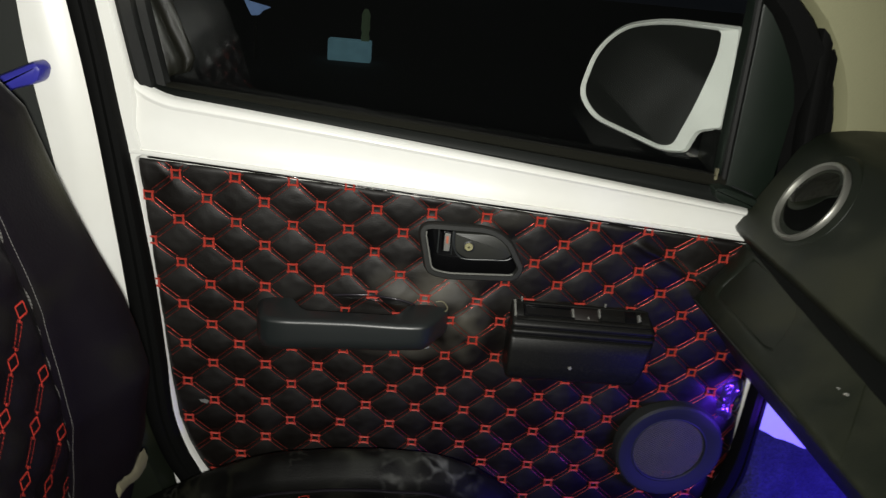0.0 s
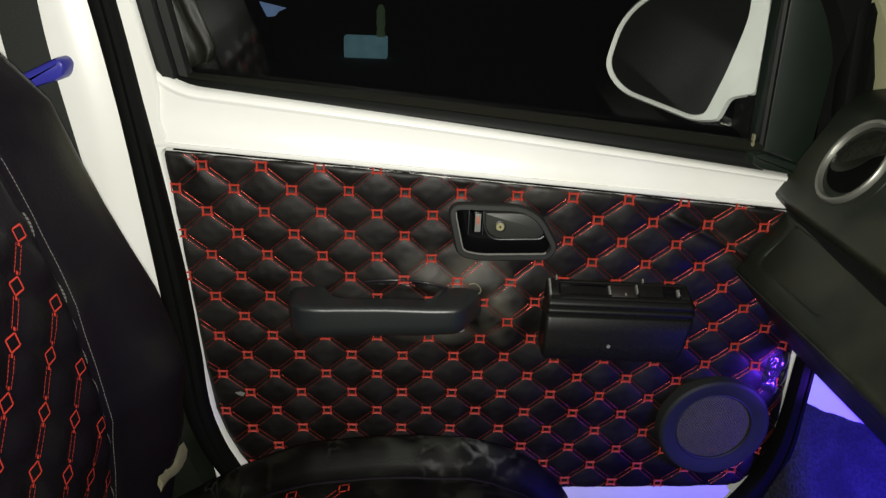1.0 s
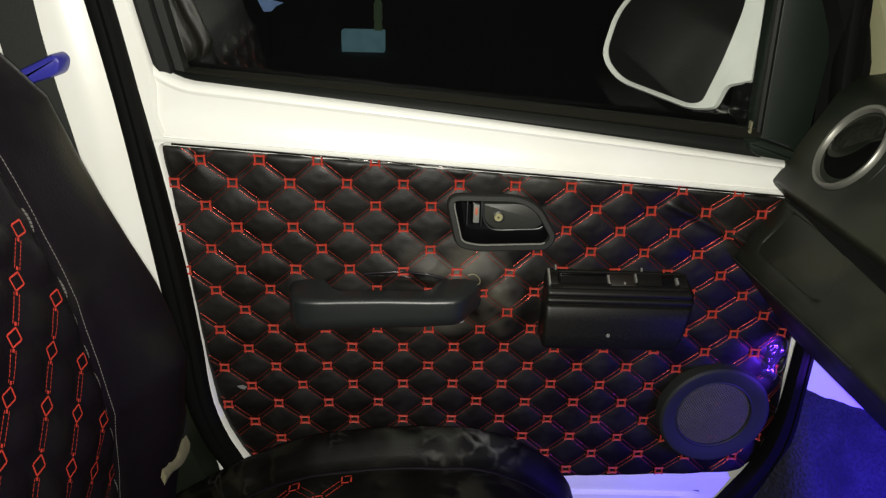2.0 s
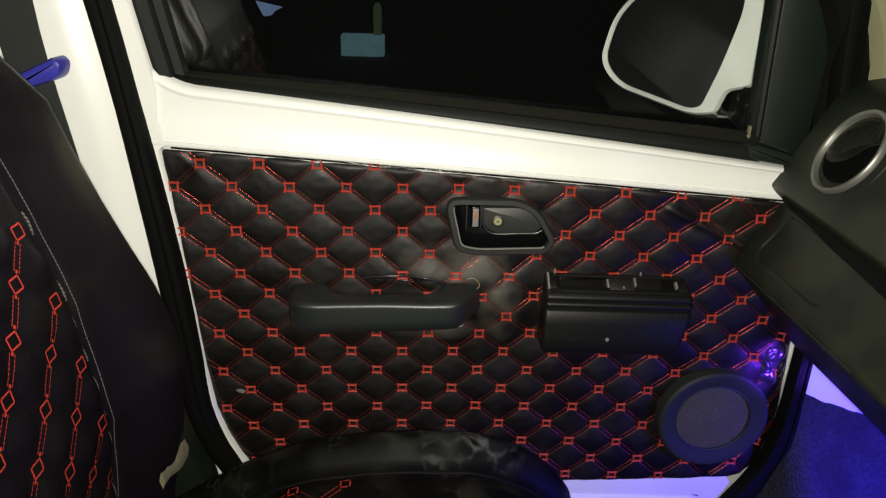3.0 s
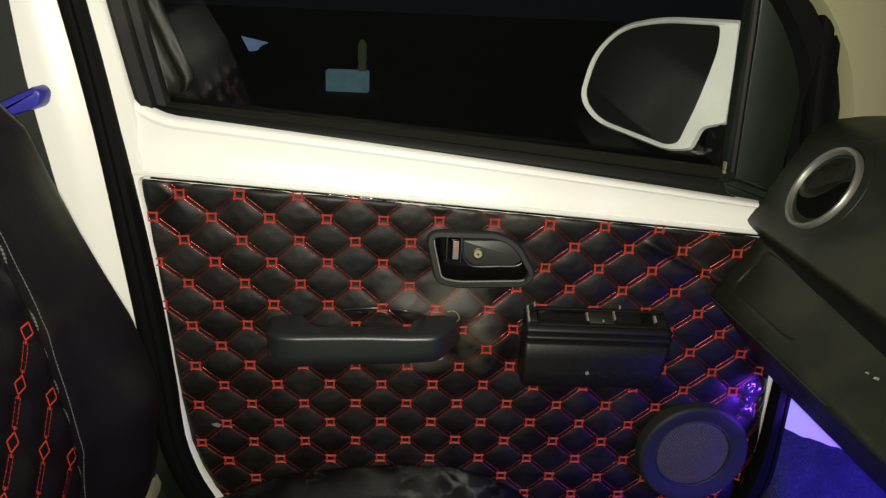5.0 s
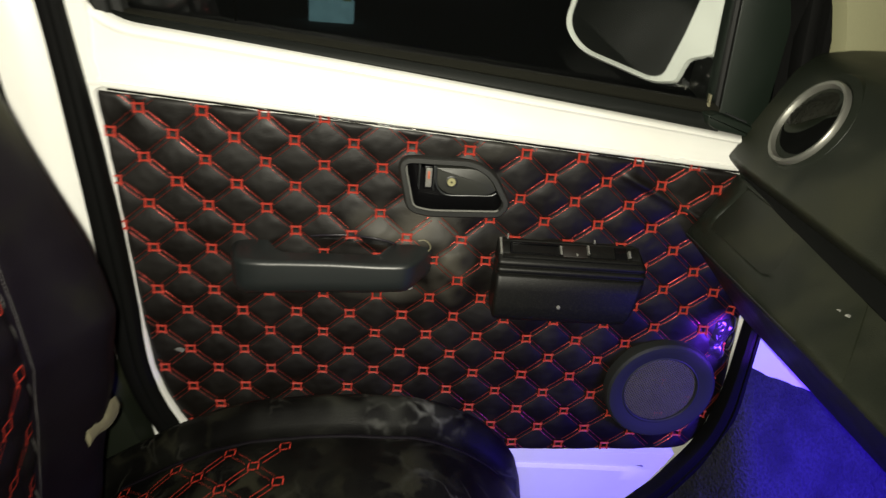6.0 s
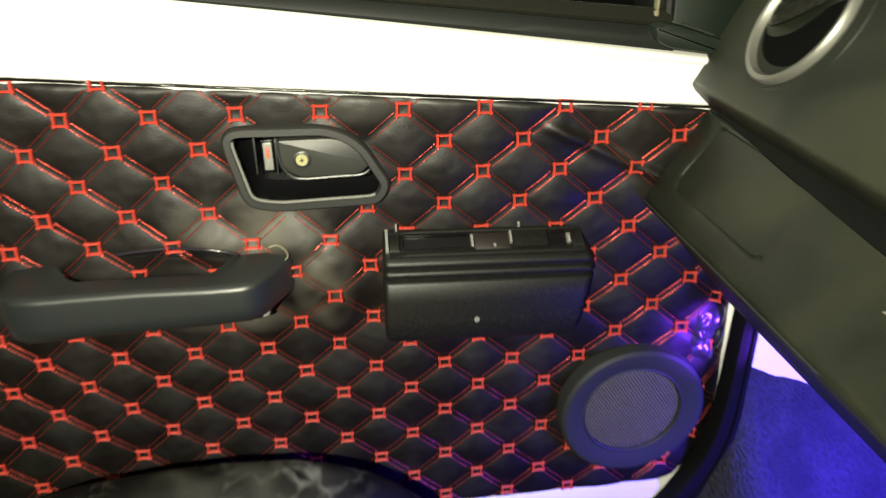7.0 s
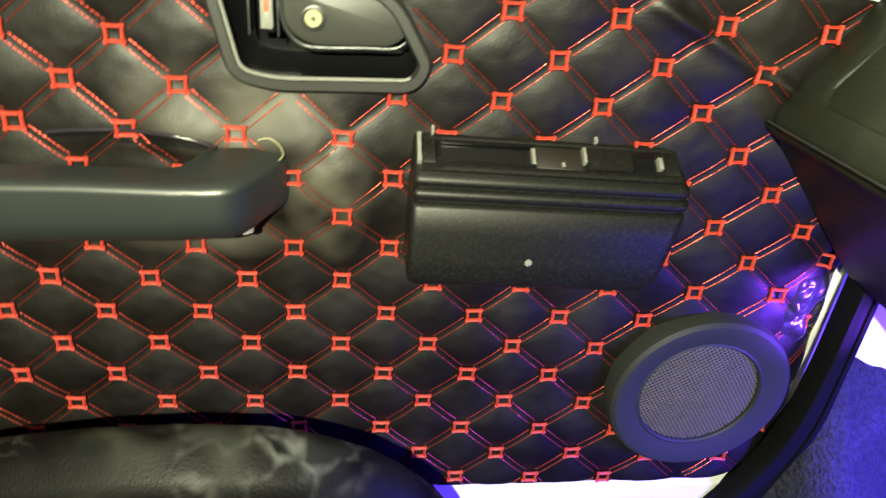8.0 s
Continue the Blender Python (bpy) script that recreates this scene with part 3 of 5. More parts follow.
def inner_handle(door):
    y0 = bow(0.06, 0.535)
    bezel = part("handle_bezel", frame_ring(HANDLE_OUT, HANDLE_IN, [(0, y0 + 0.004), (0.0, y0 - 0.005), (0.10, y0 - 0.0092), (0.28, y0 - 0.0110), (0.85, y0 - 0.0112), (1, y0 - 0.0085), (1.05, y0 + 0.03)]), BEZEL, door, "matt black plastic door handle surround")
    cup = inset(HANDLE_OUT, 0.0105)
    bm = loft([at_y(cup, y0 - 0.004), at_y(inset(HANDLE_OUT, 0.014), y0 + 0.022), at_y(inset(HANDLE_OUT, 0.020), y0 + 0.028)], caps=False)
    bm.faces.new([bm.verts.new(p) for p in at_y(inset(HANDLE_OUT, 0.020), y0 + 0.028)])
    part("handle_cup", bm, GLOSS, bezel, "glossy black recess behind the lever")
    # the lever plate, hinged at the front, and its thin finger edge
    plate = rounded([(0.034, 0.562), (0.0355, 0.535), (0.052, 0.5235), (0.110, 0.5255), (0.122, 0.537), (0.104, 0.556), (0.086, 0.5625)], [0.003, 0.018, 0.018, 0.012, 0.01, 0.02, 0.012], 5)
    lever = part("handle_lever", slab(plate, y0 - 0.006, y0 + 0.020, 0.003), LEVER, bezel, "black door opening lever")
    m = Matrix.Translation((0.0555, y0 - 0.0062, 0.5425)) @ pose(0, 0, 0, 90)
    part("screw_seat", revolve([(0.0085, 0.0), (0.0085, 0.0008), (0.0068, 0.0012), (0.0065, -0.001), (0.001, -0.001)], m, 24), PLASTIC, bezel)
    bm = revolve([(0.0060, 0.0), (0.0060, 0.0012), (0.0052, 0.0019), (0.0005, 0.0019)], m, 24)
    part("screw", bm, CHROME, bezel, "brass-coloured cross-head screw")
    bm = bmesh.new()
    for w, h in ((0.0021, 0.0005), (0.0005, 0.0021)):
        box(0.0555 - w, 0.0555 + w, y0 - 0.0085, y0 - 0.0079, 0.5425 - h, 0.5425 + h, 0, bm)
    part("screw_slot", bm, BLACK, bezel)
    edge = [(0.0335, 0.5635), (0.0338, 0.548), (0.0365, 0.535), (0.0445, 0.5255), (0.056, 0.5225), (0.085, 0.5235), (0.110, 0.5245), (0.118, 0.529)]
    part("lever_lip", sweep(smooth_path([(x, y0 - 0.0035, z) for x, z in edge], 5), circle(0.0014, 8)), GREY, bezel)
    # the glint on the rear and lower inner edge, built as a pale line
    part("cup_rim", sweep([(p[0], y0 - 0.0086, p[1]) for p in inset(HANDLE_OUT, 0.0105)[4:26]], circle(0.0013, 6)), EDGE, bezel, "thin pale rim for the glint inside the surround")
    # the lock slider
    part("lock_rail", box(0.0115, 0.0130, y0 - 0.001, y0 + 0.02, 0.528, 0.5635, 0.0004), GREY, bezel)
    part("lock_rail", box(0.0312, 0.0325, y0 - 0.004, y0 + 0.02, 0.528, 0.5635, 0.0004), GREY, bezel)
    bm = box(0.0185, 0.0305, y0 - 0.005, y0 + 0.02, 0.531, 0.5625, 0.0015)
    lock = part("lock_slider", bm, GLOSS, bezel, "black lock slider with red mark")
    part("lock_plate", box(0.0205, 0.0286, y0 - 0.0053, y0 - 0.0046, 0.5335, 0.5600, 0.0005), EDGE, bezel, "worn pale face of the lock slider")
    part("lock_mark", box(0.0228, 0.0262, y0 - 0.0058, y0 - 0.0048, 0.545, 0.556, 0.0004), RED, bezel, "red and white lock mark")
    part("lock_line", box(0.0228, 0.0262, y0 - 0.0058, y0 - 0.0048, 0.5365, 0.544, 0.0004), MARK, bezel)


def pull_handle(door):
    """The grab bar: two feet on the panel and a rounded bar between them."""
    stations = [  # x, low, crease, rear top, front, back
        (-0.2385, 0.398, 0.424, 0.428, -0.003, 0.004), (-0.2372, 0.389, 0.430, 0.437, -0.018, 0.004), (-0.233, 0.383, 0.432, 0.441, -0.036, 0.004), (-0.226, 0.380, 0.4325, 0.443, -0.047, 0.004), (-0.214, 0.379, 0.4325, 0.444, -0.053, 0.004),
        (-0.195, 0.380, 0.4325, 0.444, -0.055, 0.004), (-0.188, 0.3805, 0.4325, 0.442, -0.055, -0.002), (-0.176, 0.381, 0.4325, 0.438, -0.055, -0.018), (-0.166, 0.382, 0.433, 0.4375, -0.055, -0.025),
        (-0.10, 0.385, 0.434, 0.4385, -0.055, -0.026), (-0.050, 0.388, 0.435, 0.4395, -0.055, -0.026), (-0.036, 0.389, 0.435, 0.4405, -0.055, -0.022), (-0.026, 0.390, 0.4355, 0.444, -0.055, -0.008), (-0.018, 0.3905, 0.4355, 0.449, -0.055, 0.004),
        (-0.006, 0.391, 0.436, 0.4505, -0.0545, 0.004), (0.002, 0.392, 0.436, 0.4515, -0.052, 0.004), (0.008, 0.393, 0.436, 0.4515, -0.047, 0.004), (0.013, 0.394, 0.4365, 0.4515, -0.041, 0.004),
        (0.021, 0.397, 0.438, 0.451, -0.030, 0.004), (0.029, 0.400, 0.440, 0.450, -0.018, 0.004), (0.035, 0.405, 0.440, 0.448, -0.009, 0.004), (0.0375, 0.411, 0.438, 0.444, -0.003, 0.004)]
    rings = []
    for x, lo, cr, hi, fr, ba in stations:
        y = bow(x, 0.40) - (0.0 if x > -0.12 else 0.002)
        k = min(1.0, (ba - fr) / 0.03)
        sec = rounded([(y + ba, lo), (y + fr + 0.011 * k, lo + 0.001), (y + fr + 0.001 * k, lo + 0.016 * k), (y + fr, cr - 0.001), (y + fr + 0.005 * k, cr + 0.003 * k), (y + ba, hi)],
                      [0.003, 0.010, 0.014, 0.003, 0.004, 0.0025], 4)
        rings.append([(x, p[0], p[1]) for p in sec])
    pull = part("pull_handle", loft(rings), HANDLE, door, "dark grey moulded pull handle", 50)
    for x in (-0.205, 0.006):
        m = Matrix.Translation((x, bow(x, 0.4) - 0.026, 0.3790 if x < -0.1 else 0.393)) @ pose(0, 0, 0, 180)
        part("handle_bolt", revolve([(0.0065, -0.006), (0.0065, 0.0012), (0.005, 0.0024), (0.001, 0.002)], m, 20), EDGE, pull, "bright bolt under the pull handle")
    # a flake of pale dirt
    bm = bmesh.new()
    ids = [bm.verts.new((x, skin(x, z) - d, z)) for x, z, d in ((-0.327, 0.2665, 0.0006), (-0.318, 0.2685, 0.0022), (-0.312, 0.264, 0.0008), (-0.3155, 0.2595, 0.0018), (-0.323, 0.262, 0.0006))]
    bm.faces.new(ids)
    part("dirt_flake", bm, MARK, door, "pale flake of dirt", 80)
    # a slit cut in the leather behind the bar: a rolled, dusty lip, and its shade as a black patch on the leather
    lip = [(-0.132, 0.4515), (-0.112, 0.4550), (-0.088, 0.4568), (-0.060, 0.4572), (-0.040, 0.4560), (-0.022, 0.4515), (-0.014, 0.4470)]
    path = smooth_path([(x, 0, z) for x, z in lip], 5)
    part("leather_lip", sweep([(p.x, skin(p.x, p.z) - 0.0020, p.z + 0.0010) for p in path], circle(0.0016, 8)), PUCKER, door, "rolled dusty lip of a slit in the leather", 80)
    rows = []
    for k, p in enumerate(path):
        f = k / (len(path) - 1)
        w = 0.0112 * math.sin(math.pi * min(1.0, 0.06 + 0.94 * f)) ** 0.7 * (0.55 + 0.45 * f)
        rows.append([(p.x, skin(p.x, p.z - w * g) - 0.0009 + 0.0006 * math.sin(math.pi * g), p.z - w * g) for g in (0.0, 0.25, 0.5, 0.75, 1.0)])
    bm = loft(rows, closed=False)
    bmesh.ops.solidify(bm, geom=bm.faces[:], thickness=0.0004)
    part("slit_shade", bm, BLACK, door, "slit behind the pull handle, its shade a black patch", 80)
    # a torn curl of leather over the front foot
    curl = [(0.016, 0.4570), (0.024, 0.4585), (0.031, 0.4540), (0.0335, 0.4470), (0.029, 0.4410)]
    part("leather_curl", sweep(smooth_path([(x, bow(x, z) - 0.0085, z) for x, z in curl], 5), circle(0.0010, 6)), TAPE, door, "pale torn curl of leather", 80)


def switch_box(door):
    """The window switch housing: a tapered box with a tray and rocker switches on its sloping top."""
    def drop(x):
        return 0.02 * (x - 0.126)
    # z, front y, left x, right x: sloping top, three rolls with grooves between, a face that swells, a rounded foot
    rows = [(0.4640, -0.009, 0.1285, 0.330), (0.4625, -0.012, 0.1275, 0.3315), (0.4475, -0.034, 0.1272, 0.337), (0.4445, -0.0368, 0.127, 0.338),
            (0.4425, -0.0395, 0.1268, 0.3395), (0.4395, -0.0408, 0.1265, 0.340), (0.4365, -0.0402, 0.1265, 0.3402), (0.4343, -0.0366, 0.128, 0.339), (0.4333, -0.0366, 0.128, 0.339),
            (0.4322, -0.0402, 0.1265, 0.3408), (0.4290, -0.0416, 0.1262, 0.341), (0.4255, -0.0408, 0.1262, 0.3405), (0.4232, -0.0372, 0.1278, 0.339), (0.4222, -0.0372, 0.1278, 0.339),
            (0.4212, -0.0405, 0.1262, 0.340), (0.4185, -0.0428, 0.126, 0.3395), (0.40, -0.0446, 0.1257, 0.336), (0.377, -0.0462, 0.1255, 0.331), (0.362, -0.0456, 0.1257, 0.3265),
            (0.354, -0.042, 0.127, 0.322), (0.348, -0.034, 0.130, 0.314), (0.344, -0.018, 0.135, 0.306), (0.342, 0.002, 0.140, 0.300)]
    rings = []
    for z, y, xl, xr in rows:
        loop = rounded([(xl, 0.008), (xl, y), (xr, y), (xr, 0.008)], [0.0005, 0.007, 0.009, 0.0005], 4)
        rings.append([(p[0], p[1], z - drop(p[0])) for p in loop])
    body = part("switch_box", loft(rings), HOUSING, door, "black plastic window switch housing", 50)
    # the sloping top: tray, switches; all lie on the slope between back and front edge
    def top(u, v, lift=0.0):
        x = 0.1295 + u * 0.204
        return Vector((x, -0.0105 - 0.0255 * v - lift * 0.45, 0.4637 - 0.0178 * v + lift * 0.62 - drop(x)))
    def slab_on(u0, u1, v0, v1, low, high, name, mat, edge=0.06, label=""):
        rings = []
        for lift, e in ((low, 0.0), (high - 0.001, 0.0), (high, edge)):
            du, dv = e * (u1 - u0) * 0.5, e * (v1 - v0)
            rings.append([top(u0 + du, v0 + dv, lift), top(u1 - du, v0 + dv, lift), top(u1 - du, v1 - dv, lift), top(u0 + du, v1 - dv, lift)])
        return part(name, loft(rings), mat, body, label)
    slab_on(0.018, 0.985, 0.80, 1.00, -0.003, 0.0040, "front_ledge", HOUSING, 0.2)
    slab_on(0.018, 0.985, 0.00, 0.16, -0.003, 0.0040, "rear_ledge", HOUSING, 0.2)
    slab_on(0.018, 0.068, 0.165, 0.795, -0.003, 0.0038, "end_block", HOUSING, 0.1)
    # pale strips on end_rim, tray end and switch edges carry their glints
    slab_on(0.000, 0.016, 0.00, 0.80, -0.003, 0.0064, "end_rim", EDGE, 0.3, "worn housing end with its glint as a pale strip")
    slab_on(0.052, 0.062, -0.16, 0.04, -0.003, 0.0090, "clip", EDGE)
    slab_on(0.072, 0.430, 0.170, 0.260, -0.003, 0.0054, "tray_rim", GLOSS)
    slab_on(0.072, 0.430, 0.720, 0.800, -0.003, 0.0054, "tray_rim", GLOSS)
    slab_on(0.072, 0.086, 0.265, 0.715, -0.003, 0.0052, "tray_rim", GLOSS)
    slab_on(0.418, 0.432, 0.265, 0.715, -0.003, 0.0058, "tray_rim", EDGE, 0.25, "worn tray end with its glint as a pale strip")
    slab_on(0.088, 0.416, 0.265, 0.715, -0.003, 0.0012, "tray", BLACK, label="empty black tray")
    slab_on(0.436, 0.610, 0.165, 0.795, -0.003, 0.0022, "switch_hole", BROWN, label="open switch slot")
    slab_on(0.530, 0.542, 0.60, 0.72, 0.0, 0.0036, "slot_screw", EDGE)
    slab_on(0.612, 0.624, 0.18, 0.60, -0.003, 0.0072, "switch_edge", EDGE, 0.3, "worn switch edge with its glint as a pale strip")
    slab_on(0.626, 0.800, 0.17, 0.79, -0.003, 0.0066, "rocker_switch", HOUSING, 0.42, "window rocker switch")
    slab_on(0.640, 0.790, 0.72, 0.78, 0.0035, 0.0048, "switch_line", EDGE, 0.1)
    slab_on(0.660, 0.672, -0.12, 0.04, -0.003, 0.0090, "clip", EDGE)
    slab_on(0.804, 0.890, 0.165, 0.795, -0.003, 0.0042, "switch_plate", GLOSS)
    slab_on(0.900, 0.918, 0.34, 0.66, -0.003, 0.0066, "switch_edge", EDGE, 0.3)
    slab_on(0.922, 0.985, 0.165, 0.795, -0.003, 0.0040, "end_block", HOUSING, 0.1)
    m = Matrix.Translation((0.219, -0.0452, 0.3765)) @ pose(0, 0, 0, 90)
    part("housing_screw", revolve([(0.003, 0.0), (0.0028, 0.0016), (0.0005, 0.002)], m, 16), EDGE, body, "small bright screw")


def speaker(door):
    cx, cz = 0.408, 0.2245
    m = Matrix.Translation((cx, bow(cx, cz) - 0.002, cz)) @ pose(0, 0, 0, 90)
    prof = [(0.0865, -0.022), (0.0865, 0.010), (0.0850, 0.0150), (0.0815, 0.0180), (0.078, 0.0182), (0.068, 0.0155), (0.0605, 0.0135), (0.0585, 0.0145), (0.0568, 0.0125), (0.0562, 0.004)]
    bm = revolve(prof, m, 72, caps=False)
    cover = part("speaker_cover", bm, SPEAKER, door, "round dark grey speaker cover", 30)
    part("speaker_backing", revolve([(0.060, 0.003), (0.03, 0.0045), (0.001, 0.005)], m, 40), BLACK, cover)
    bm = bmesh.new()
    pitch, r = 0.0033, 0.0566
    for k in range(-17, 18):
        c = k * pitch
        if abs(c) >= r:
            continue
        half = math.sqrt(r * r - c * c)
        for axis in (0, 1):
            n = 6
            path = []
            for s in range(n + 1):
                t = -half + 2 * half * s / n
                u, v = (t, c) if axis == 0 else (c, t)
                dome = 0.0095 + 0.0035 * (1 - (u * u + v * v) / (r * r))
                path.append(m @ Vector((0.82 * u - 0.572 * v, 0.572 * u + 0.82 * v, dome + 0.0002 * axis)))
            sweep(path, [(-0.0006, 0.0005), (0.0006, 0.0005), (0.0006, -0.0005), (-0.0006, -0.0005)], bm=bm, caps=False)
    tagged(part("speaker_grille", bm, STEEL, cover, "fine woven metal speaker mesh"), kind="stuff")
    # puckered leather beside the speaker
    bm = bmesh.new()
    nx, nz = 44, 60
    vs = []
    for b in range(nz + 1):
        line = []
        for a in range(nx + 1):
            x, z = 0.466 + 0.056 * a / nx, 0.268 + 0.085 * b / nz
            x += 0.006 * (1 - b / nz)
            fade = math.sin(math.pi * a / nx) * math.sin(math.pi * b / nz)
            u = (x - 0.6 * z) * 34
            h = abs(noise.noise(Vector((u, (x + z) * 26, 4)))) * 0.015 + abs(noise.noise(Vector((x * 70, z * 50, 9)))) * 0.0022
            line.append(bm.verts.new((x, skin(x, z) + 0.003 - (h + 0.005) * min(1.0, 1.6 * fade), z)))
        vs.append(line)
    for p, q in zip(vs, vs[1:]):
        for k in range(nx):
            bm.faces.new((p[k], p[k + 1], q[k + 1], q[k]))
    part("leather_fold", bm, PUCKER, door, "puckered glossy leather beside the speaker", 70)


def belt_top(x):
    return 0.682 - 0.116 * x


def corner(x):
    """The rounded lower rear corner of the window."""
    return 0.017 * max(0.0, (-0.338 - x) / 0.047) ** 2


def door_frame(door):
    """White pressed steel: the sheet behind the panel, the rail under the window and the window's rear post."""
    bm = bmesh.new()
    # sheet behind the panel, reaching below and past it
    xs = [-0.40 + 0.912 * k / 48 for k in range(49)]
    zs = [-0.08, -0.02, 0.03, 0.050, 0.0535, 0.057, 0.0605, 0.064, 0.088, 0.096, 0.2, 0.35, 0.5, 0.60]
    grid = []
    for z in zs:
        line = []
        for x in xs:
            y = bow(x, z) + 0.009 * math.exp(-((z - 0.425) / 0.045) ** 2 - ((x - 0.01) / 0.11) ** 4) + 0.004
            if z > 0.09:
                y += 0.032
            if z in (0.0535, 0.057, 0.0605) and 0.02 < x < 0.40:
                y += 0.007
            line.append((x, y, z))
        grid.append(line)
    vs = [[bm.verts.new(p) for p in line] for line in grid]
    for a, b in zip(vs, vs[1:]):
        for k in range(len(xs) - 1):
            bm.faces.new((a[k], a[k + 1], b[k + 1], b[k]))
    # rail: a pressed section between panel and window, with a groove over the panel and a sunk field
    rings = []
    for x in [-0.412 + 0.0016 * k for k in range(30)] + [-0.364 + 0.907 * k / 72 for k in range(73)]:
        lo, hi = panel_top(x) + 0.001, belt_top(x) + corner(x)
        y = bow(x, lo)
        h = hi - lo
        dish = 0.0030 * max(0.0, min(1.0, (x + 0.3955) / 0.0045))
        face = y - 0.0085
        sec = [(y + 0.016, lo - 0.03), (y + 0.0035, lo - 0.012), (y - 0.0035, lo - 0.0006), (face + 0.0009, lo + 0.0002), (face, lo + 0.0013), (face, lo + 0.0062), (face + 0.0024, lo + 0.0066),
               (face + 0.0024, lo + 0.0078), (face + 0.0006, lo + 0.0084), (face + 0.0006, lo + 0.0100), (face + dish, lo + 0.0125), (face + dish, lo + 0.785 * h), (face + 0.85 * dish, lo + 0.80 * h), (face + 0.15 * dish, lo + 0.842 * h), (face, lo + 0.856 * h),
               (face + 0.0004, lo + 0.88 * h), (face + 0.0024, lo + 0.93 * h), (face + 0.007, lo + 0.97 * h), (y + 0.012, hi), (y + 0.030, hi + 0.004), (y + 0.034, lo)]
        rings.append([(x, *p) for p in sec])
    loft(rings, bm=bm)
    # rear post of the window and the edge below it
    rings = []
    for z, x0, x1 in ((-0.06, -0.372, -0.252), (0.06, -0.357, -0.26), (0.1, -0.364, -0.291), (0.125, -0.368, -0.309), (0.152, -0.374, -0.3265), (0.19, -0.389, -0.3435), (0.235, -0.399, -0.357), (0.31, -0.397, -0.3655), (0.41, -0.404, -0.3725), (0.47, -0.410, -0.3765), (0.545, -0.42, -0.3805), (0.58, -0.4225, -0.3835), (0.615, -0.4245, -0.3870), (0.633, -0.426, -0.3880), (0.638, -0.427, -0.3870), (0.642, -0.4275, -0.3840), (0.6445, -0.428, -0.3780), (0.68, -0.431, -0.3865), (0.715, -0.435, -0.383), (0.735, -0.438, -0.3845), (0.76, -0.441, -0.389), (0.85, -0.452, -0.403), (1.15, -0.5, -0.449)):
        y = bow(x0, z) if z < 0.7 else bow(x0, 0.7) - 0.06 * (z - 0.7)
        rings.append([(x0, y + 0.02, z), (x0, y - 0.002, z), (x0 + 0.003, y - 0.006, z), (x1 - 0.004, y - 0.006, z), (x1 - 0.001, y - 0.002, z), (x1, y + 0.03, z)])
    loft(rings, bm=bm)
    # front edge strip of the door
    rings = []
    for z, x0, x1 in ((0.17, 0.525, 0.530), (0.20, 0.534, 0.5395), (0.27, 0.529, 0.5375), (0.35, 0.523, 0.5345), (0.50, 0.517, 0.532), (0.60, 0.515, 0.530)):
        rings.append([(x0, 0.032, z), (x0, 0.014, z), (x0 + 0.001, 0.012, z), (x1 - 0.002, 0.012, z), (x1, 0.014, z), (x1, 0.032, z)])
    loft(rings, bm=bm)
    rings = [[(-0.43 + 0.96 * k / 12, 0.075 + 0.03 * math.sin(math.pi * f) + d, -0.14 + (belt_top(-0.43 + 0.96 * k / 12) + 0.12) * f) for k in range(13)] for d, fs in ((0.0, range(9)), ) for f in [q / 8 for q in fs]]
    skin_bm = loft(rings, closed=False)
    bmesh.ops.solidify(skin_bm, geom=skin_bm.faces[:], thickness=0.003)
    part("outer_skin", skin_bm, PAINT, door, "white painted outer door skin")
    part("door_frame", bm, PAINT, door, "white painted steel door frame", 45)


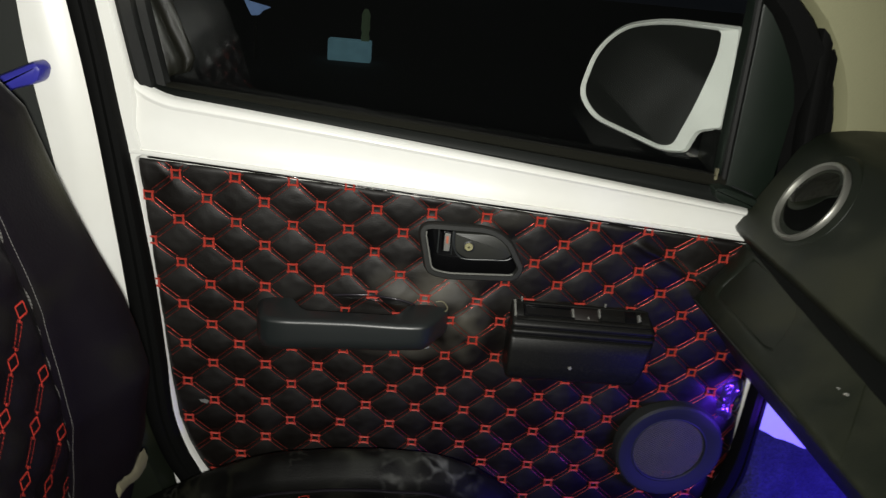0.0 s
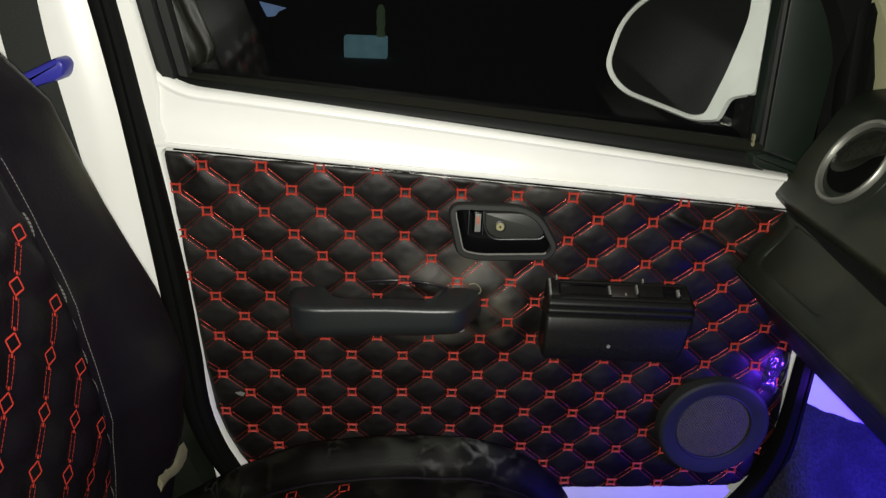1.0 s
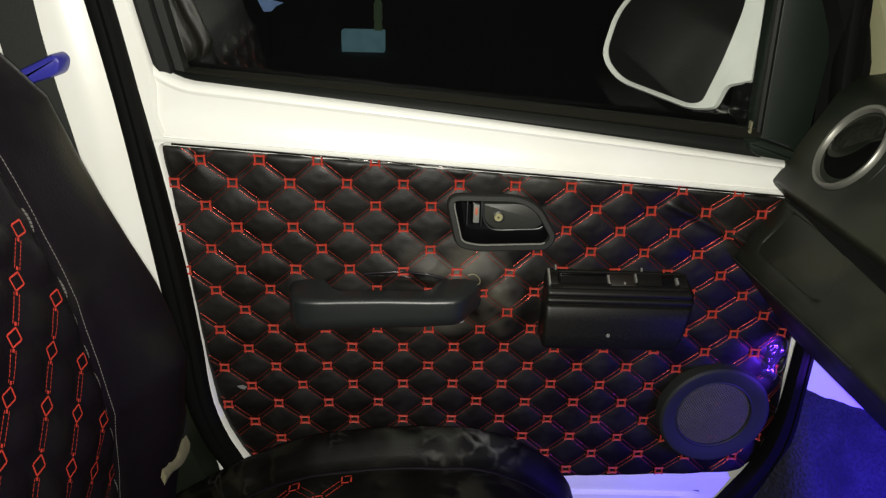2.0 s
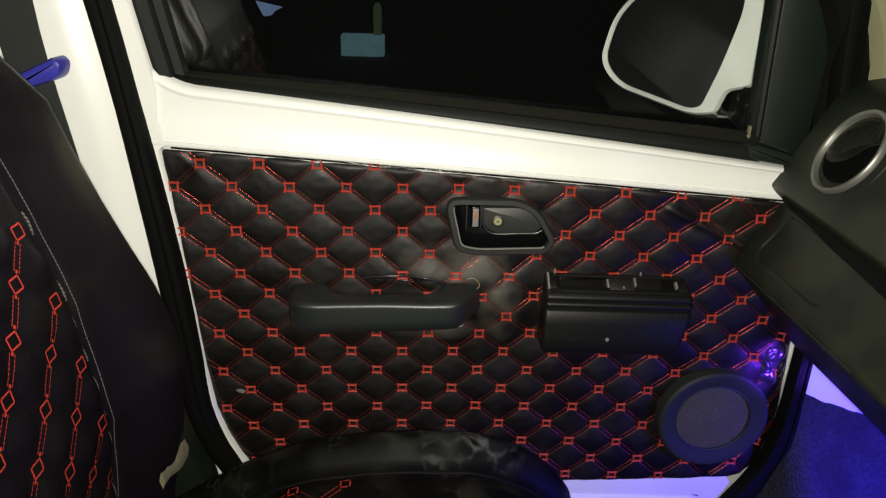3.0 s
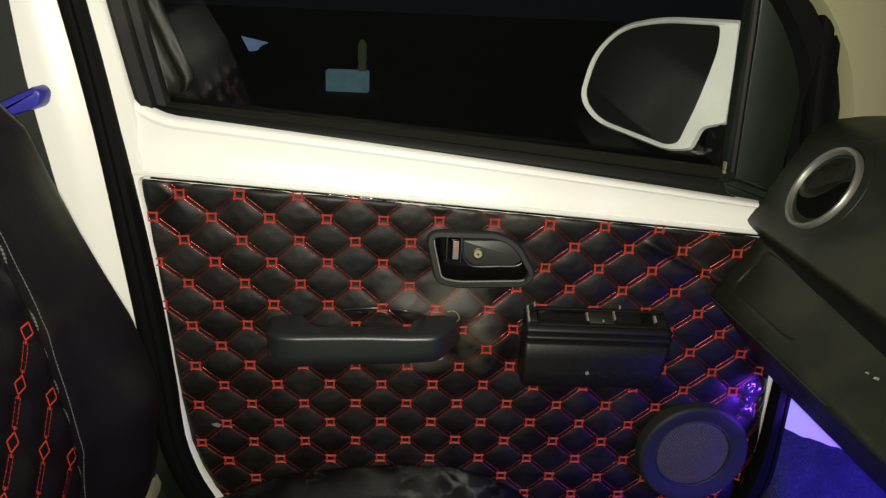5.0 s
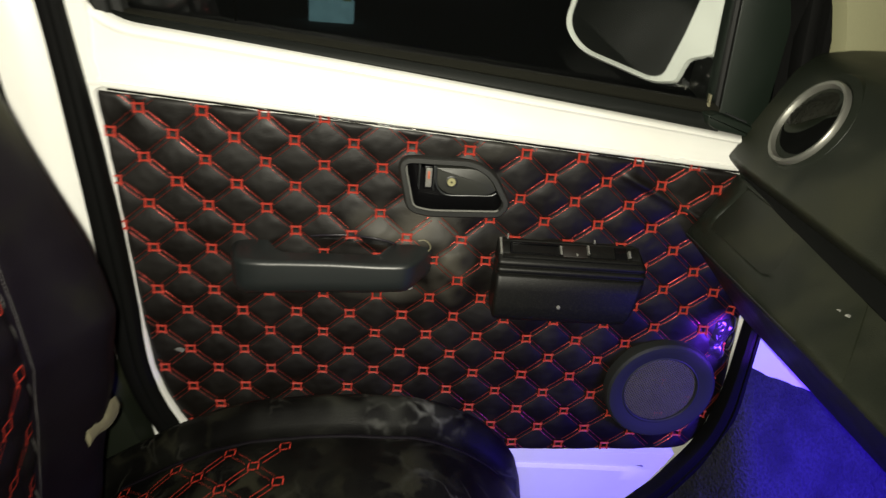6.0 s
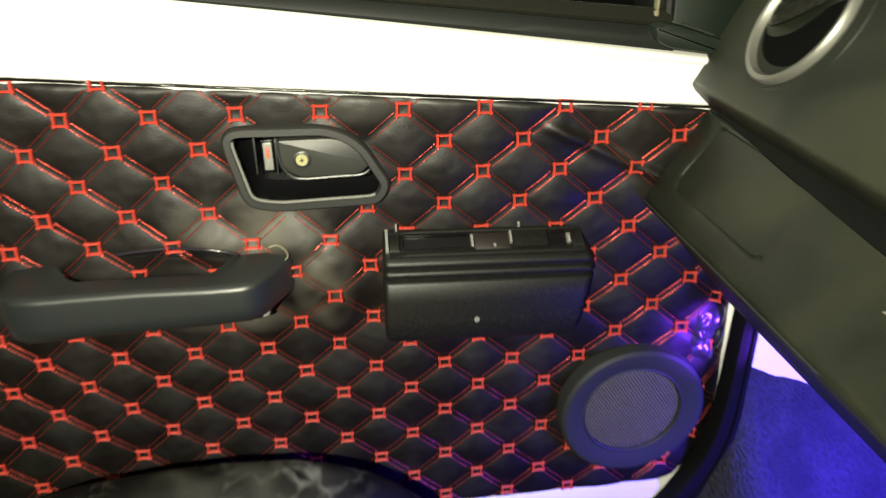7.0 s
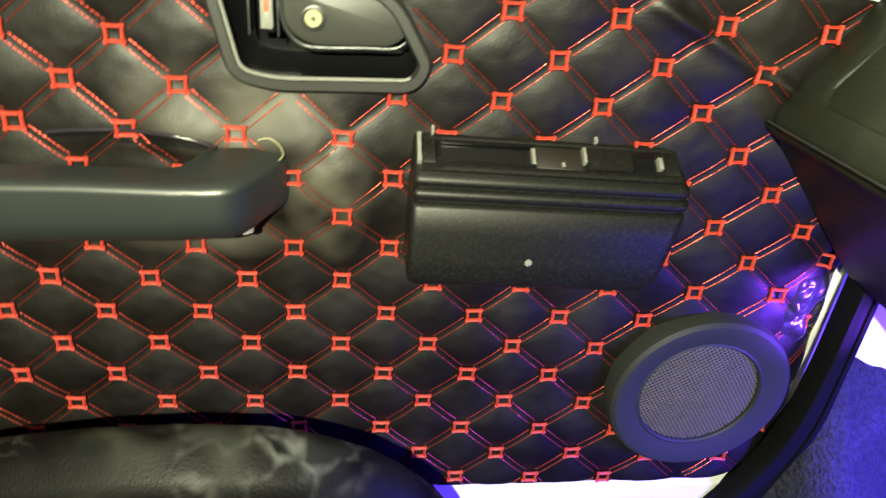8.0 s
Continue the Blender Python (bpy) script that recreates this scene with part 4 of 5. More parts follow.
def window(door):
    # lower weather strip, rear channel and sail panel
    def strip(low, high, y0, y1, name, label, mat):
        rings = []
        for k in range(25):
            x = -0.382 + 0.785 * k / 24
            y, a, b = bow(x, 0.65), low(x), high(x)
            rings.append([(x, y + y1, a), (x, y + y0 + 0.004, a), (x, y + y0, a + 0.4 * (b - a)), (x, y + y0 + 0.002, b - 0.3 * (b - a)), (x, y + y0 + 0.006, b), (x, y + y1, b)])
        return part(name, loft(rings), mat, door, label)
    strip(lambda x: belt_top(x) + corner(x) - 0.006, lambda x: corner(x) * 0.3 + 0.690 - 0.098 * x + 0.004, 0.007, 0.040, "window_strip", "black rubber strip under the window", STRIP)
    strip(lambda x: 0.690 - 0.098 * x, lambda x: 0.703 - 0.085 * x, 0.018, 0.040, "window_seal", "dusty felt window seal", FELT)
    rings = []
    for z, x in ((0.715, -0.379), (0.74, -0.383), (0.80, -0.394), (0.85, -0.402), (1.15, -0.447)):
        y = bow(-0.39, 0.7) - 0.06 * max(0, z - 0.7)
        rings.append([(x - 0.004, y + 0.04, z), (x - 0.004, y + 0.004, z), (x + 0.003, y + 0.001, z), (x + 0.014, y + 0.008, z), (x + 0.016, y + 0.022, z), (x + 0.026, y + 0.024, z), (x + 0.028, y + 0.04, z)])
    part("window_channel", loft(rings), RUBBER, door, "black rubber window channel")
    # a curled dark sheet at the rear edge of the window, added in place of streaky reflections
    rings = []
    for z, w in ((0.735, 0.012), (0.742, 0.035), (0.76, 0.045), (0.80, 0.036), (0.85, 0.028), (1.12, 0.015)):
        ring = []
        for k in range(15):
            f = k / 14
            ring.append((-0.364 - 0.16 * (z - 0.735) + w * f, 0.029 + 0.004 * math.sin(9 * f + 30 * z) - 0.06 * (z - 0.7), z + 0.006 * f))
        rings.append(ring)
    bm = loft(rings, closed=False)
    bmesh.ops.solidify(bm, geom=bm.faces[:], thickness=0.0015)
    part("reflection_sheet", bm, STREAKS, door, "curled dark sheet for the reflections at the rear of the window", 80)
    pane = [(-0.40, 0.70), (0.41, 0.615), (0.41, 1.15), (-0.46, 1.15)]
    bm = loft([[(x, y - 0.06 * (z - 0.7), z) for x, z in pane] for y in (0.030, 0.0335)])
    glass = part("window_glass", bm, GLASS, door, "tinted side window glass")
    glass.visible_shadow = False
    sail = [(0.390, 1.15), (0.400, 0.85), (0.407, 0.66), (0.405, 0.632), (0.45, 0.625), (0.475, 0.640), (0.478, 0.80), (0.47, 1.15)]
    part("sail_panel", slab(rounded(sail, 0.008, 3), 0.004, 0.05, 0.004), SAIL, door, "dark plastic mirror sail panel")
    foot = rounded([(0.3788, 0.6580), (0.3820, 0.6459), (0.3944, 0.6392), (0.4245, 0.6346), (0.452, 0.630), (0.452, 0.643), (0.4308, 0.6502), (0.4041, 0.6580), (0.3944, 0.6612)], [0.003, 0.006, 0.010, 0.01, 0.003, 0.003, 0.01, 0.008, 0.006], 4)
    part("sail_foot", slab(foot, -0.0290, 0.02, 0.0032), SAIL, door, "rounded black end cap under the sail panel")
    part("sail_ridge", sweep([(0.4165, 0.0035, 0.6560), (0.430, 0.0030, 0.6515), (0.449, 0.0025, 0.6450)], circle(0.0015, 8)), GREY, door)
    bm = box(0.3860, 0.3905, -0.004, 0.006, 0.6625, 0.6690, 0.0012)
    box(0.3880, 0.3905, -0.003, 0.005, 0.6680, 0.6800, 0.0008, bm)
    part("channel_clip", bm, TAPE, door, "pale dusty clip at the foot of the window channel")
    part("sail_rib", sweep([(0.402, 0.002, 0.66), (0.396, 0.004, 0.85), (0.388, 0.02, 1.12)], circle(0.0055, 8)), RUBBER, door)


def car_door():
    door = thing("car_door", "closed white car door with a red-stitched black quilted leather panel", "car door")
    panel = quilted_panel(door)
    panel_piping(door)
    stitching(door, panel)
    inner_handle(door)
    pull_handle(door)
    switch_box(door)
    speaker(door)
    door_frame(door)
    window(door)


def side_mirror():
    """The outside mirror; u runs outwards along its face."""
    ob = thing("side_mirror", "white outside mirror with a black glass face beyond the window", "mirror")
    inn, u = Vector((0.44, 0.12)), Vector((-0.745, 0.667))
    n = Vector((-0.667, -0.745))
    def at(p, d):
        q = inn + u * p[0] - n * d
        return (q.x, q.y, p[1])
    outer = rounded([(0.258, 0.722), (0.240, 0.800), (0.196, 0.846), (0.125, 0.862), (0.006, 0.862), (0.0, 0.80), (0.0, 0.712), (0.036, 0.700), (0.048, 0.664), (0.088, 0.656), (0.222, 0.684)],
                    [0.03, 0.03, 0.03, 0.03, 0.008, 0.02, 0.006, 0.008, 0.010, 0.02, 0.03], 5)
    face = rounded([(0.248, 0.7245), (0.231, 0.7975), (0.191, 0.839), (0.125, 0.853), (0.036, 0.853), (0.034, 0.82), (0.041, 0.785), (0.053, 0.735), (0.073, 0.672), (0.092, 0.666), (0.214, 0.691)],
                   [0.03, 0.03, 0.03, 0.03, 0.008, 0.02, 0.02, 0.02, 0.012, 0.02, 0.03], 5)
    rings = [[at(p, 0.016) for p in face], [at(p, 0.002) for p in face], [at(p, -0.004) for p in inset(outer, 0.004)], [at(p, 0.004) for p in outer]]
    part("mirror_housing", loft(rings, caps=False), PAINT, ob, "white painted mirror housing")
    rings = [rings[-1]]
    for depth, share in ((0.030, 0.08), (0.060, 0.22), (0.080, 0.36)):     # the back narrows to its middle
        rings.append([at((p[0] + (0.13 - p[0]) * share, p[1] + (0.775 - p[1]) * share), depth) for p in outer])
    part("mirror_shell", loft(rings), FOOT, ob, "dark back of the mirror housing")
    bm = loft([[at(p, 0.008) for p in inset(face, 0.001)], [at(p, 0.0105) for p in inset(face, 0.001)]])
    part("mirror_glass", bm, MIRROR, ob, "silvered mirror glass")
    part("mirror_foot", loft([[(0.432, 0.17, 0.655), (0.48, 0.17, 0.655), (0.48, 0.17, 0.71), (0.432, 0.17, 0.71)], [(0.428, 0.052, 0.64), (0.47, 0.052, 0.64), (0.47, 0.052, 0.72), (0.428, 0.052, 0.71)]]), FOOT, ob, "black mirror foot")


car_door()
side_mirror()

# ---- body shell ----


def structure(name, bm, mat, label, angle=40):
    return tagged(part(name, bm, mat, None, label, angle), kind="structure")


def pillar():
    rings = []
    for z, x0, x1 in ((-0.05, -0.62, -0.37), (0.2, -0.62, -0.40), (0.45, -0.62, -0.413), (0.65, -0.62, -0.429), (0.85, -0.62, -0.453), (1.2, -0.68, -0.505)):
        y = -0.012 - 0.05 * max(0, z - 0.7)
        rings.append([(x0, y + 0.08, z), (x0, y - 0.012, z), (x1 - 0.045, y - 0.016, z), (x1 - 0.030, y - 0.012, z), (x1 - 0.012, y - 0.002, z), (x1, y + 0.006, z), (x1, y + 0.08, z)])
    structure("door_pillar", loft(rings), PAINT, "white painted steel pillar behind the door")
    # moulded dark cover at the pillar's foot
    rings = []
    for z, x0, x1 in ((-0.02, -0.62, -0.36), (0.12, -0.62, -0.372), (0.18, -0.62, -0.392), (0.24, -0.62, -0.408), (0.28, -0.62, -0.417), (0.30, -0.62, -0.428)):
        rings.append([(x0, 0.02, z), (x0, -0.050, z), (x1 - 0.05, -0.054, z), (x1 - 0.008, -0.044, z), (x1, -0.020, z), (x1, 0.02, z)])
    structure("pillar_trim", loft(rings), DASH, "dark plastic cover at the foot of the pillar")


def taper_sweep(rows):
    """A flat-bottomed rubber bead along (x, y, z, half width)."""
    pts = smooth_path([(*r[:3],) for r in rows], 6)
    wide = [r[3] for r in smooth_path4(rows, 6)]
    rings = []
    for k, p in enumerate(pts):
        t = (pts[min(k + 1, len(pts) - 1)] - pts[max(k - 1, 0)]).normalized()
        side = t.cross(Vector((0, 1, 0))).normalized()
        w = wide[k]
        rings.append([p + side * (w * a) + Vector((0, b, 0)) for a, b in ((-1, 0.012), (-1, -0.003), (-0.75, -0.010), (-0.3, -0.0125), (0.1, -0.011), (0.22, -0.006), (0.34, -0.011), (0.75, -0.010), (1, -0.002), (1, 0.012))])
    return loft(rings)


def smooth_path4(rows, steps):
    out = []
    for a, b in zip(rows, rows[1:]):
        out += [tuple(p + (q - p) * k / steps for p, q in zip(a, b)) for k in range(steps)]
    return out + [rows[-1]]


def seals():
    rear = [(-0.484, -0.054, 1.15, 0.016), (-0.437, -0.040, 0.85, 0.0155), (-0.4185, -0.034, 0.70, 0.0150), (-0.4045, -0.032, 0.565, 0.0168), (-0.3968, -0.028, 0.47, 0.0178), (-0.3915, -0.022, 0.38, 0.0190), (-0.3890, -0.020, 0.33, 0.0200), (-0.3865, -0.020, 0.285, 0.020), (-0.381, -0.020, 0.235, 0.020), (-0.3675, -0.020, 0.185, 0.020),
            (-0.350, -0.020, 0.145, 0.020), (-0.311, -0.018, 0.085, 0.020), (-0.22, -0.016, 0.02, 0.020), (-0.10, -0.016, -0.035, 0.020)]
    structure("trim_rear_seal", taper_sweep(rear), SEAL, "black rubber door seal on the pillar")
    front = [(0.470, 0.02, 1.15, 0.016), (0.492, -0.004, 0.85, 0.016), (0.500, -0.014, 0.72, 0.016), (0.516, -0.024, 0.60, 0.012), (0.530, -0.026, 0.45, 0.0145), (0.5280, -0.027, 0.35, 0.0120), (0.5280, -0.027, 0.26, 0.0130), (0.5260, -0.026, 0.19, 0.0165), (0.5130, -0.024, 0.128, 0.0175), (0.4830, -0.026, 0.074, 0.0180),
             (0.4340, -0.026, 0.008, 0.0180), (0.36, -0.022, -0.040, 0.020), (0.10, -0.016, -0.050, 0.020), (-0.10, -0.016, -0.035, 0.020)]
    structure("trim_front_seal", taper_sweep(front), SEAL, "black rubber door seal round the front of the opening")


def front_pillar():
    rings = []
    for z, x0 in ((0.55, 0.52), (0.70, 0.509), (0.76, 0.503), (0.80, 0.491), (0.83, 0.477), (0.86, 0.458), (0.885, 0.438), (0.905, 0.415), (1.0, 0.30), (1.2, 0.20)):
        rings.append([(x0, 0.03, z), (x0 - 0.03, 0.012, z), (x0 - 0.012, -0.012, z), (x0 + 0.018, -0.016, z), (x0 + 0.03, 0.0, z), (x0 + 0.06, 0.03, z)])
    structure("trim_window_seal", loft(rings), SEAL, "broad black rubber seal beside the windscreen pillar")
    rings = []
    for z, x0 in ((0.60, 0.545), (0.715, 0.534), (0.76, 0.528), (0.80, 0.516), (0.83, 0.502), (0.86, 0.483), (0.885, 0.463), (0.905, 0.440), (1.0, 0.33), (1.2, 0.23)):
        rings.append([(x0, 0.05, z), (x0, 0.0, z), (x0 + 0.012, -0.02, z), (x0 + 0.06, -0.03, z), (x0 + 0.14, -0.02, z), (x0 + 0.16, 0.05, z)])
    structure("windscreen_pillar", loft(rings), BEIGE, "beige plastic windscreen pillar trim")
    # white steel side of the footwell
    structure("wall_footwell", box(0.530, 1.05, 0.004, 0.05, -0.08, 0.62, 0.004), PAINT, "white painted steel side of the footwell")


def carpet():
    bm = bmesh.new()
    nx, ny = 70, 60
    vs = []
    for a in range(nx + 1):
        x = 0.36 + 0.70 * a / nx
        line = []
        for b in range(ny + 1):
            f = b / ny
            y = 0.003 - 0.75 * f
            rise = lerp_table([(0.36, -0.06), (0.44, -0.03), (0.48, 0.05), (0.51, 0.13), (0.54, 0.233), (0.558, 0.251), (0.60, 0.234), (0.66, 0.213), (0.72, 0.194), (0.80, 0.180), (1.1, 0.25)], x)
            drop = max(0.0, 1 + y / 0.26)
            toe = max(0.0, (x - 0.82)) * 0.9
            z = -0.06 + max((rise + 0.06) * drop ** 1.3, toe) + 0.006 * noise.noise(Vector((x * 16, y * 16, 1))) + 0.003 * noise.noise(Vector((x * 60, y * 60, 5)))
            line.append(bm.verts.new((x, y, z)))
        vs.append(line)
    for a, b in zip(vs, vs[1:]):
        for k in range(ny):
            bm.faces.new((a[k], a[k + 1], b[k + 1], b[k]))
    tagged(part("floor_carpet", bm, CARPET, None, "black carpet lit blue over the footwell and wheel arch", 80), kind="structure")
    structure("floor", box(-1.6, 1.1, -1.5, 0.02, -0.12, -0.062, 0), CARPET, "dark carpeted car floor")


def shell():
    # unseen cabin sides, coloured dark so that the window mirrors little
    structure("ceiling", box(-1.65, 1.0, -1.55, 0.06, 1.2, 1.24, 0), DARK, "unseen car headliner, kept dark")
    structure("wall_passenger", box(-1.65, 1.1, -1.58, -1.54, -0.1, 1.22, 0), DARK, "unseen opposite car side, kept dark")
    structure("wall_rear", box(-1.66, -1.62, -1.55, 0.06, -0.1, 1.22, 0), DARK, "unseen rear of the cabin, kept dark")
    structure("wall_side", box(-1.65, -0.60, 0.06, 0.10, -0.1, 1.22, 0), DARK, "unseen car side behind the pillar, kept dark")
    structure("wall_front", box(1.05, 1.09, -1.55, 0.06, -0.1, 0.80, 0), DARK, "unseen bulkhead in front of the footwell, kept dark")


pillar()
seals()
front_pillar()
carpet()
shell()


# ---- dashboard ----
def dashboard():
    dash = thing("dashboard", "dark grey textured plastic dashboard with a round air vent", "dashboard")
    # section in x and z, carried across the car; lean: how far it comes towards the seats
    sec = [(0.90, 0.350), (0.60, 0.352), (0.538, 0.346), (0.5247, 0.344), (0.510, 0.356), (0.412, 0.4575), (0.4035, 0.4625), (0.4005, 0.4665), (0.403, 0.478), (0.421, 0.522), (0.4385, 0.566), (0.446, 0.5825), (0.449, 0.586)]
    def sweep_back(y, z):
        """How the lower edge comes towards the seats and rises, away from the door."""
        low = max(0.0, min(1.0, (0.58 - z) / 0.11))
        far = max(y, -0.42) + 0.02
        dx, dz = 0.087 * far - 0.0095, 0.020 - 0.0907 * far
        under = max(0.0, min(1.0, (0.455 - z) / 0.09))
        dx, dz = dx + (0.040 * far - dx) * under, dz + (-0.0525 * far - dz) * under
        return 0.04 * y * (1 - low) + dx * low, dz * low
    def shape(outline, y0, y1, n=24):
        rings = []
        for k in range(n + 1):
            y = y0 + (y1 - y0) * k / n
            ring = []
            for x, z in outline:
                dx, dz = sweep_back(y, z)
                ring.append((x + dx, y, z + dz - (0.02 * y if z > 0.75 else 0)))
            rings.append(ring)
        return loft(rings)
    lower = sec + [(0.60, 0.60), (0.90, 0.60)]
    body = part("lower_panel", shape(rounded(lower, 0.006, 2), -0.022, -1.35, 60), DASH, dash, "lower dashboard edge with an open pocket")
    # upper body overhangs the lower panel as a lip
    upper = [(0.92, 0.575), (0.52, 0.572), (0.446, 0.581), (0.4255, 0.600), (0.4215, 0.6065), (0.4265, 0.6155), (0.462, 0.680), (0.487, 0.728), (0.510, 0.745), (0.56, 0.752), (0.92, 0.77)]
    part("upper_panel", shape(rounded(upper, [0.01, 0.01, 0.006, 0.004, 0.003, 0.004, 0.02, 0.02, 0.02, 0.03, 0.01], 3), -0.022, -1.35), DASH, dash, "upper dashboard with grained finish")
    # raised surround with a shallow pocket in it
    def face(y, z, d):
        x = lerp_table([(0.466, 0.4005), (0.478, 0.403), (0.522, 0.421), (0.566, 0.4385), (0.586, 0.449)], z)
        dx, dz = sweep_back(y, z)
        return (x + dx - 0.9 * d, y, z + dz + 0.4 * d)
    outer = rounded([(-0.0235, 0.4675), (-0.0235, 0.580), (-0.34, 0.580), (-0.44, 0.4675)], [0.020, 0.004, 0.02, 0.02], 8)
    inner = rounded([(-0.058, 0.500), (-0.066, 0.572), (-0.205, 0.572), (-0.245, 0.500)], [0.022, 0.010, 0.03, 0.03], 8)
    rings = []
    for f, d in ((0.0, -0.004), (0.0, 0.0003), (0.06, 0.0016), (0.25, 0.0026), (0.78, 0.0030), (0.92, 0.0022), (1.0, 0.0002), (1.0, -0.003)):
        rings.append([face(p[0] + (q[0] - p[0]) * f, p[1] + (q[1] - p[1]) * f, d) for p, q in zip(outer, inner)])
    part("pocket_surround", loft(rings, caps=False), DASH, dash, "raised rounded edge round a shallow pocket", 60)
    # the overhang's shade in the gap, laid on as a widening black strip
    bm = bmesh.new()
    rows = []
    for k in range(31):
        y = -0.045 - 1.2 * k / 30
        w = min(0.034, 0.003 + 0.075 * (-y - 0.045))
        rows.append([bm.verts.new(face(y, z, d)) for z, d in ((0.586, 0.0005), (0.584, 0.0042), (0.584 - w, 0.0042), (0.582 - w, 0.0005))])
    for p, q in zip(rows, rows[1:]):
        for k in range(3):
            bm.faces.new((p[k], p[k + 1], q[k + 1], q[k]))
    part("overhang_gap_shade", bm, FOOT, dash, "black strip for the shaded gap under the upper dashboard")
    bm = bmesh.new()
    for dy in (0.0, 0.013):
        m = Matrix.Translation(face(-0.352 - dy, 0.527 + 0.2 * dy, 0.001)) @ pose(0, 0, 0, 0, -65, 0)
        revolve([(0.0036, -0.002), (0.0036, 0.001), (0.003, 0.0018), (0.0008, 0.0016)], m, 14, bm=bm)
    part("panel_clip", bm, EDGE, dash, "pair of small bright panel screws")
    path = [face(-0.028 - 0.33 * k / 24, 0.4700, 0.0034) for k in range(25)]
    part("edge_seam", sweep(path, circle(0.0009, 6), up=(0, 0, 1)), GREY, dash, "thin pale moulding line")
    # round vent, turned to the seats
    c = Vector((0.4580, -0.128, 0.676))
    nrm = Vector((-0.88, 0.06, 0.46)).normalized()
    across = Vector((0, 1, 0)) - nrm * nrm.y
    across.normalize()
    rise = nrm.cross(across)
    if rise.z < 0:
        across, rise = -across, -rise
    m = Matrix((across, rise, nrm)).transposed().to_4x4()
    m.translation = c
    m = m @ Matrix.Scale(1.05, 4)
    part("vent_collar", revolve([(0.070, -0.055), (0.068, -0.004), (0.064, 0.002), (0.055, 0.004), (0.050, 0.0), (0.050, -0.03)], m, 56, caps=False), DASH, dash)
    vent = part("air_vent", revolve([(0.0525, 0.003), (0.0525, 0.008), (0.0510, 0.0098), (0.0475, 0.0092), (0.0452, 0.004), (0.0445, -0.012)], m, 64, caps=False), SILVER, dash, "silver ring round the air vent")
    part("vent_bowl", revolve([(0.0446, 0.004), (0.0440, 0.0010), (0.020, 0.0004), (0.0005, 0.0004)], m, 48, caps=False), FOOT, vent, "dark vent hollow")
    # flap in two halves with a sagging slit between them, the upper one domed and worn
    turn = m @ Matrix.Rotation(radians(23), 4, "Z")
    for name, side, mat, label in (("vent_flap", 1, FLAP, "worn domed upper half of the vent flap"), ("vent_blade", -1, FOOT, "black lower half of the vent flap")):
        rings = []
        for q in range(9):
            f = q / 8
            ring = []
            for k in range(25):
                u = 0.0425 * (-1 + 2 * k / 24)
                edge = math.sqrt(max(0.0, 0.0425 ** 2 - u * u))
                slit = 0.0065 - 0.010 * max(0.0, 1 - ((u + 0.012) / 0.032) ** 2) + (0.0012 if side > 0 else -0.0012)
                v = slit + (side * edge - slit) * f if side * edge * side > side * slit * side else slit
                dome = 0.013 * max(0.0, 1 - ((u + 0.010) / 0.036) ** 2) * math.sin(math.pi * (0.22 + 0.78 * f)) if side > 0 else 0.0030 * math.sin(math.pi * f)
                ring.append(turn @ Vector((u, v, dome + 0.0022)))
            rings.append(ring)
        bm = loft(rings, closed=False)
        bmesh.ops.solidify(bm, geom=bm.faces[:], thickness=0.0012)
        part(name, bm, mat, vent, label, 60)


dashboard()


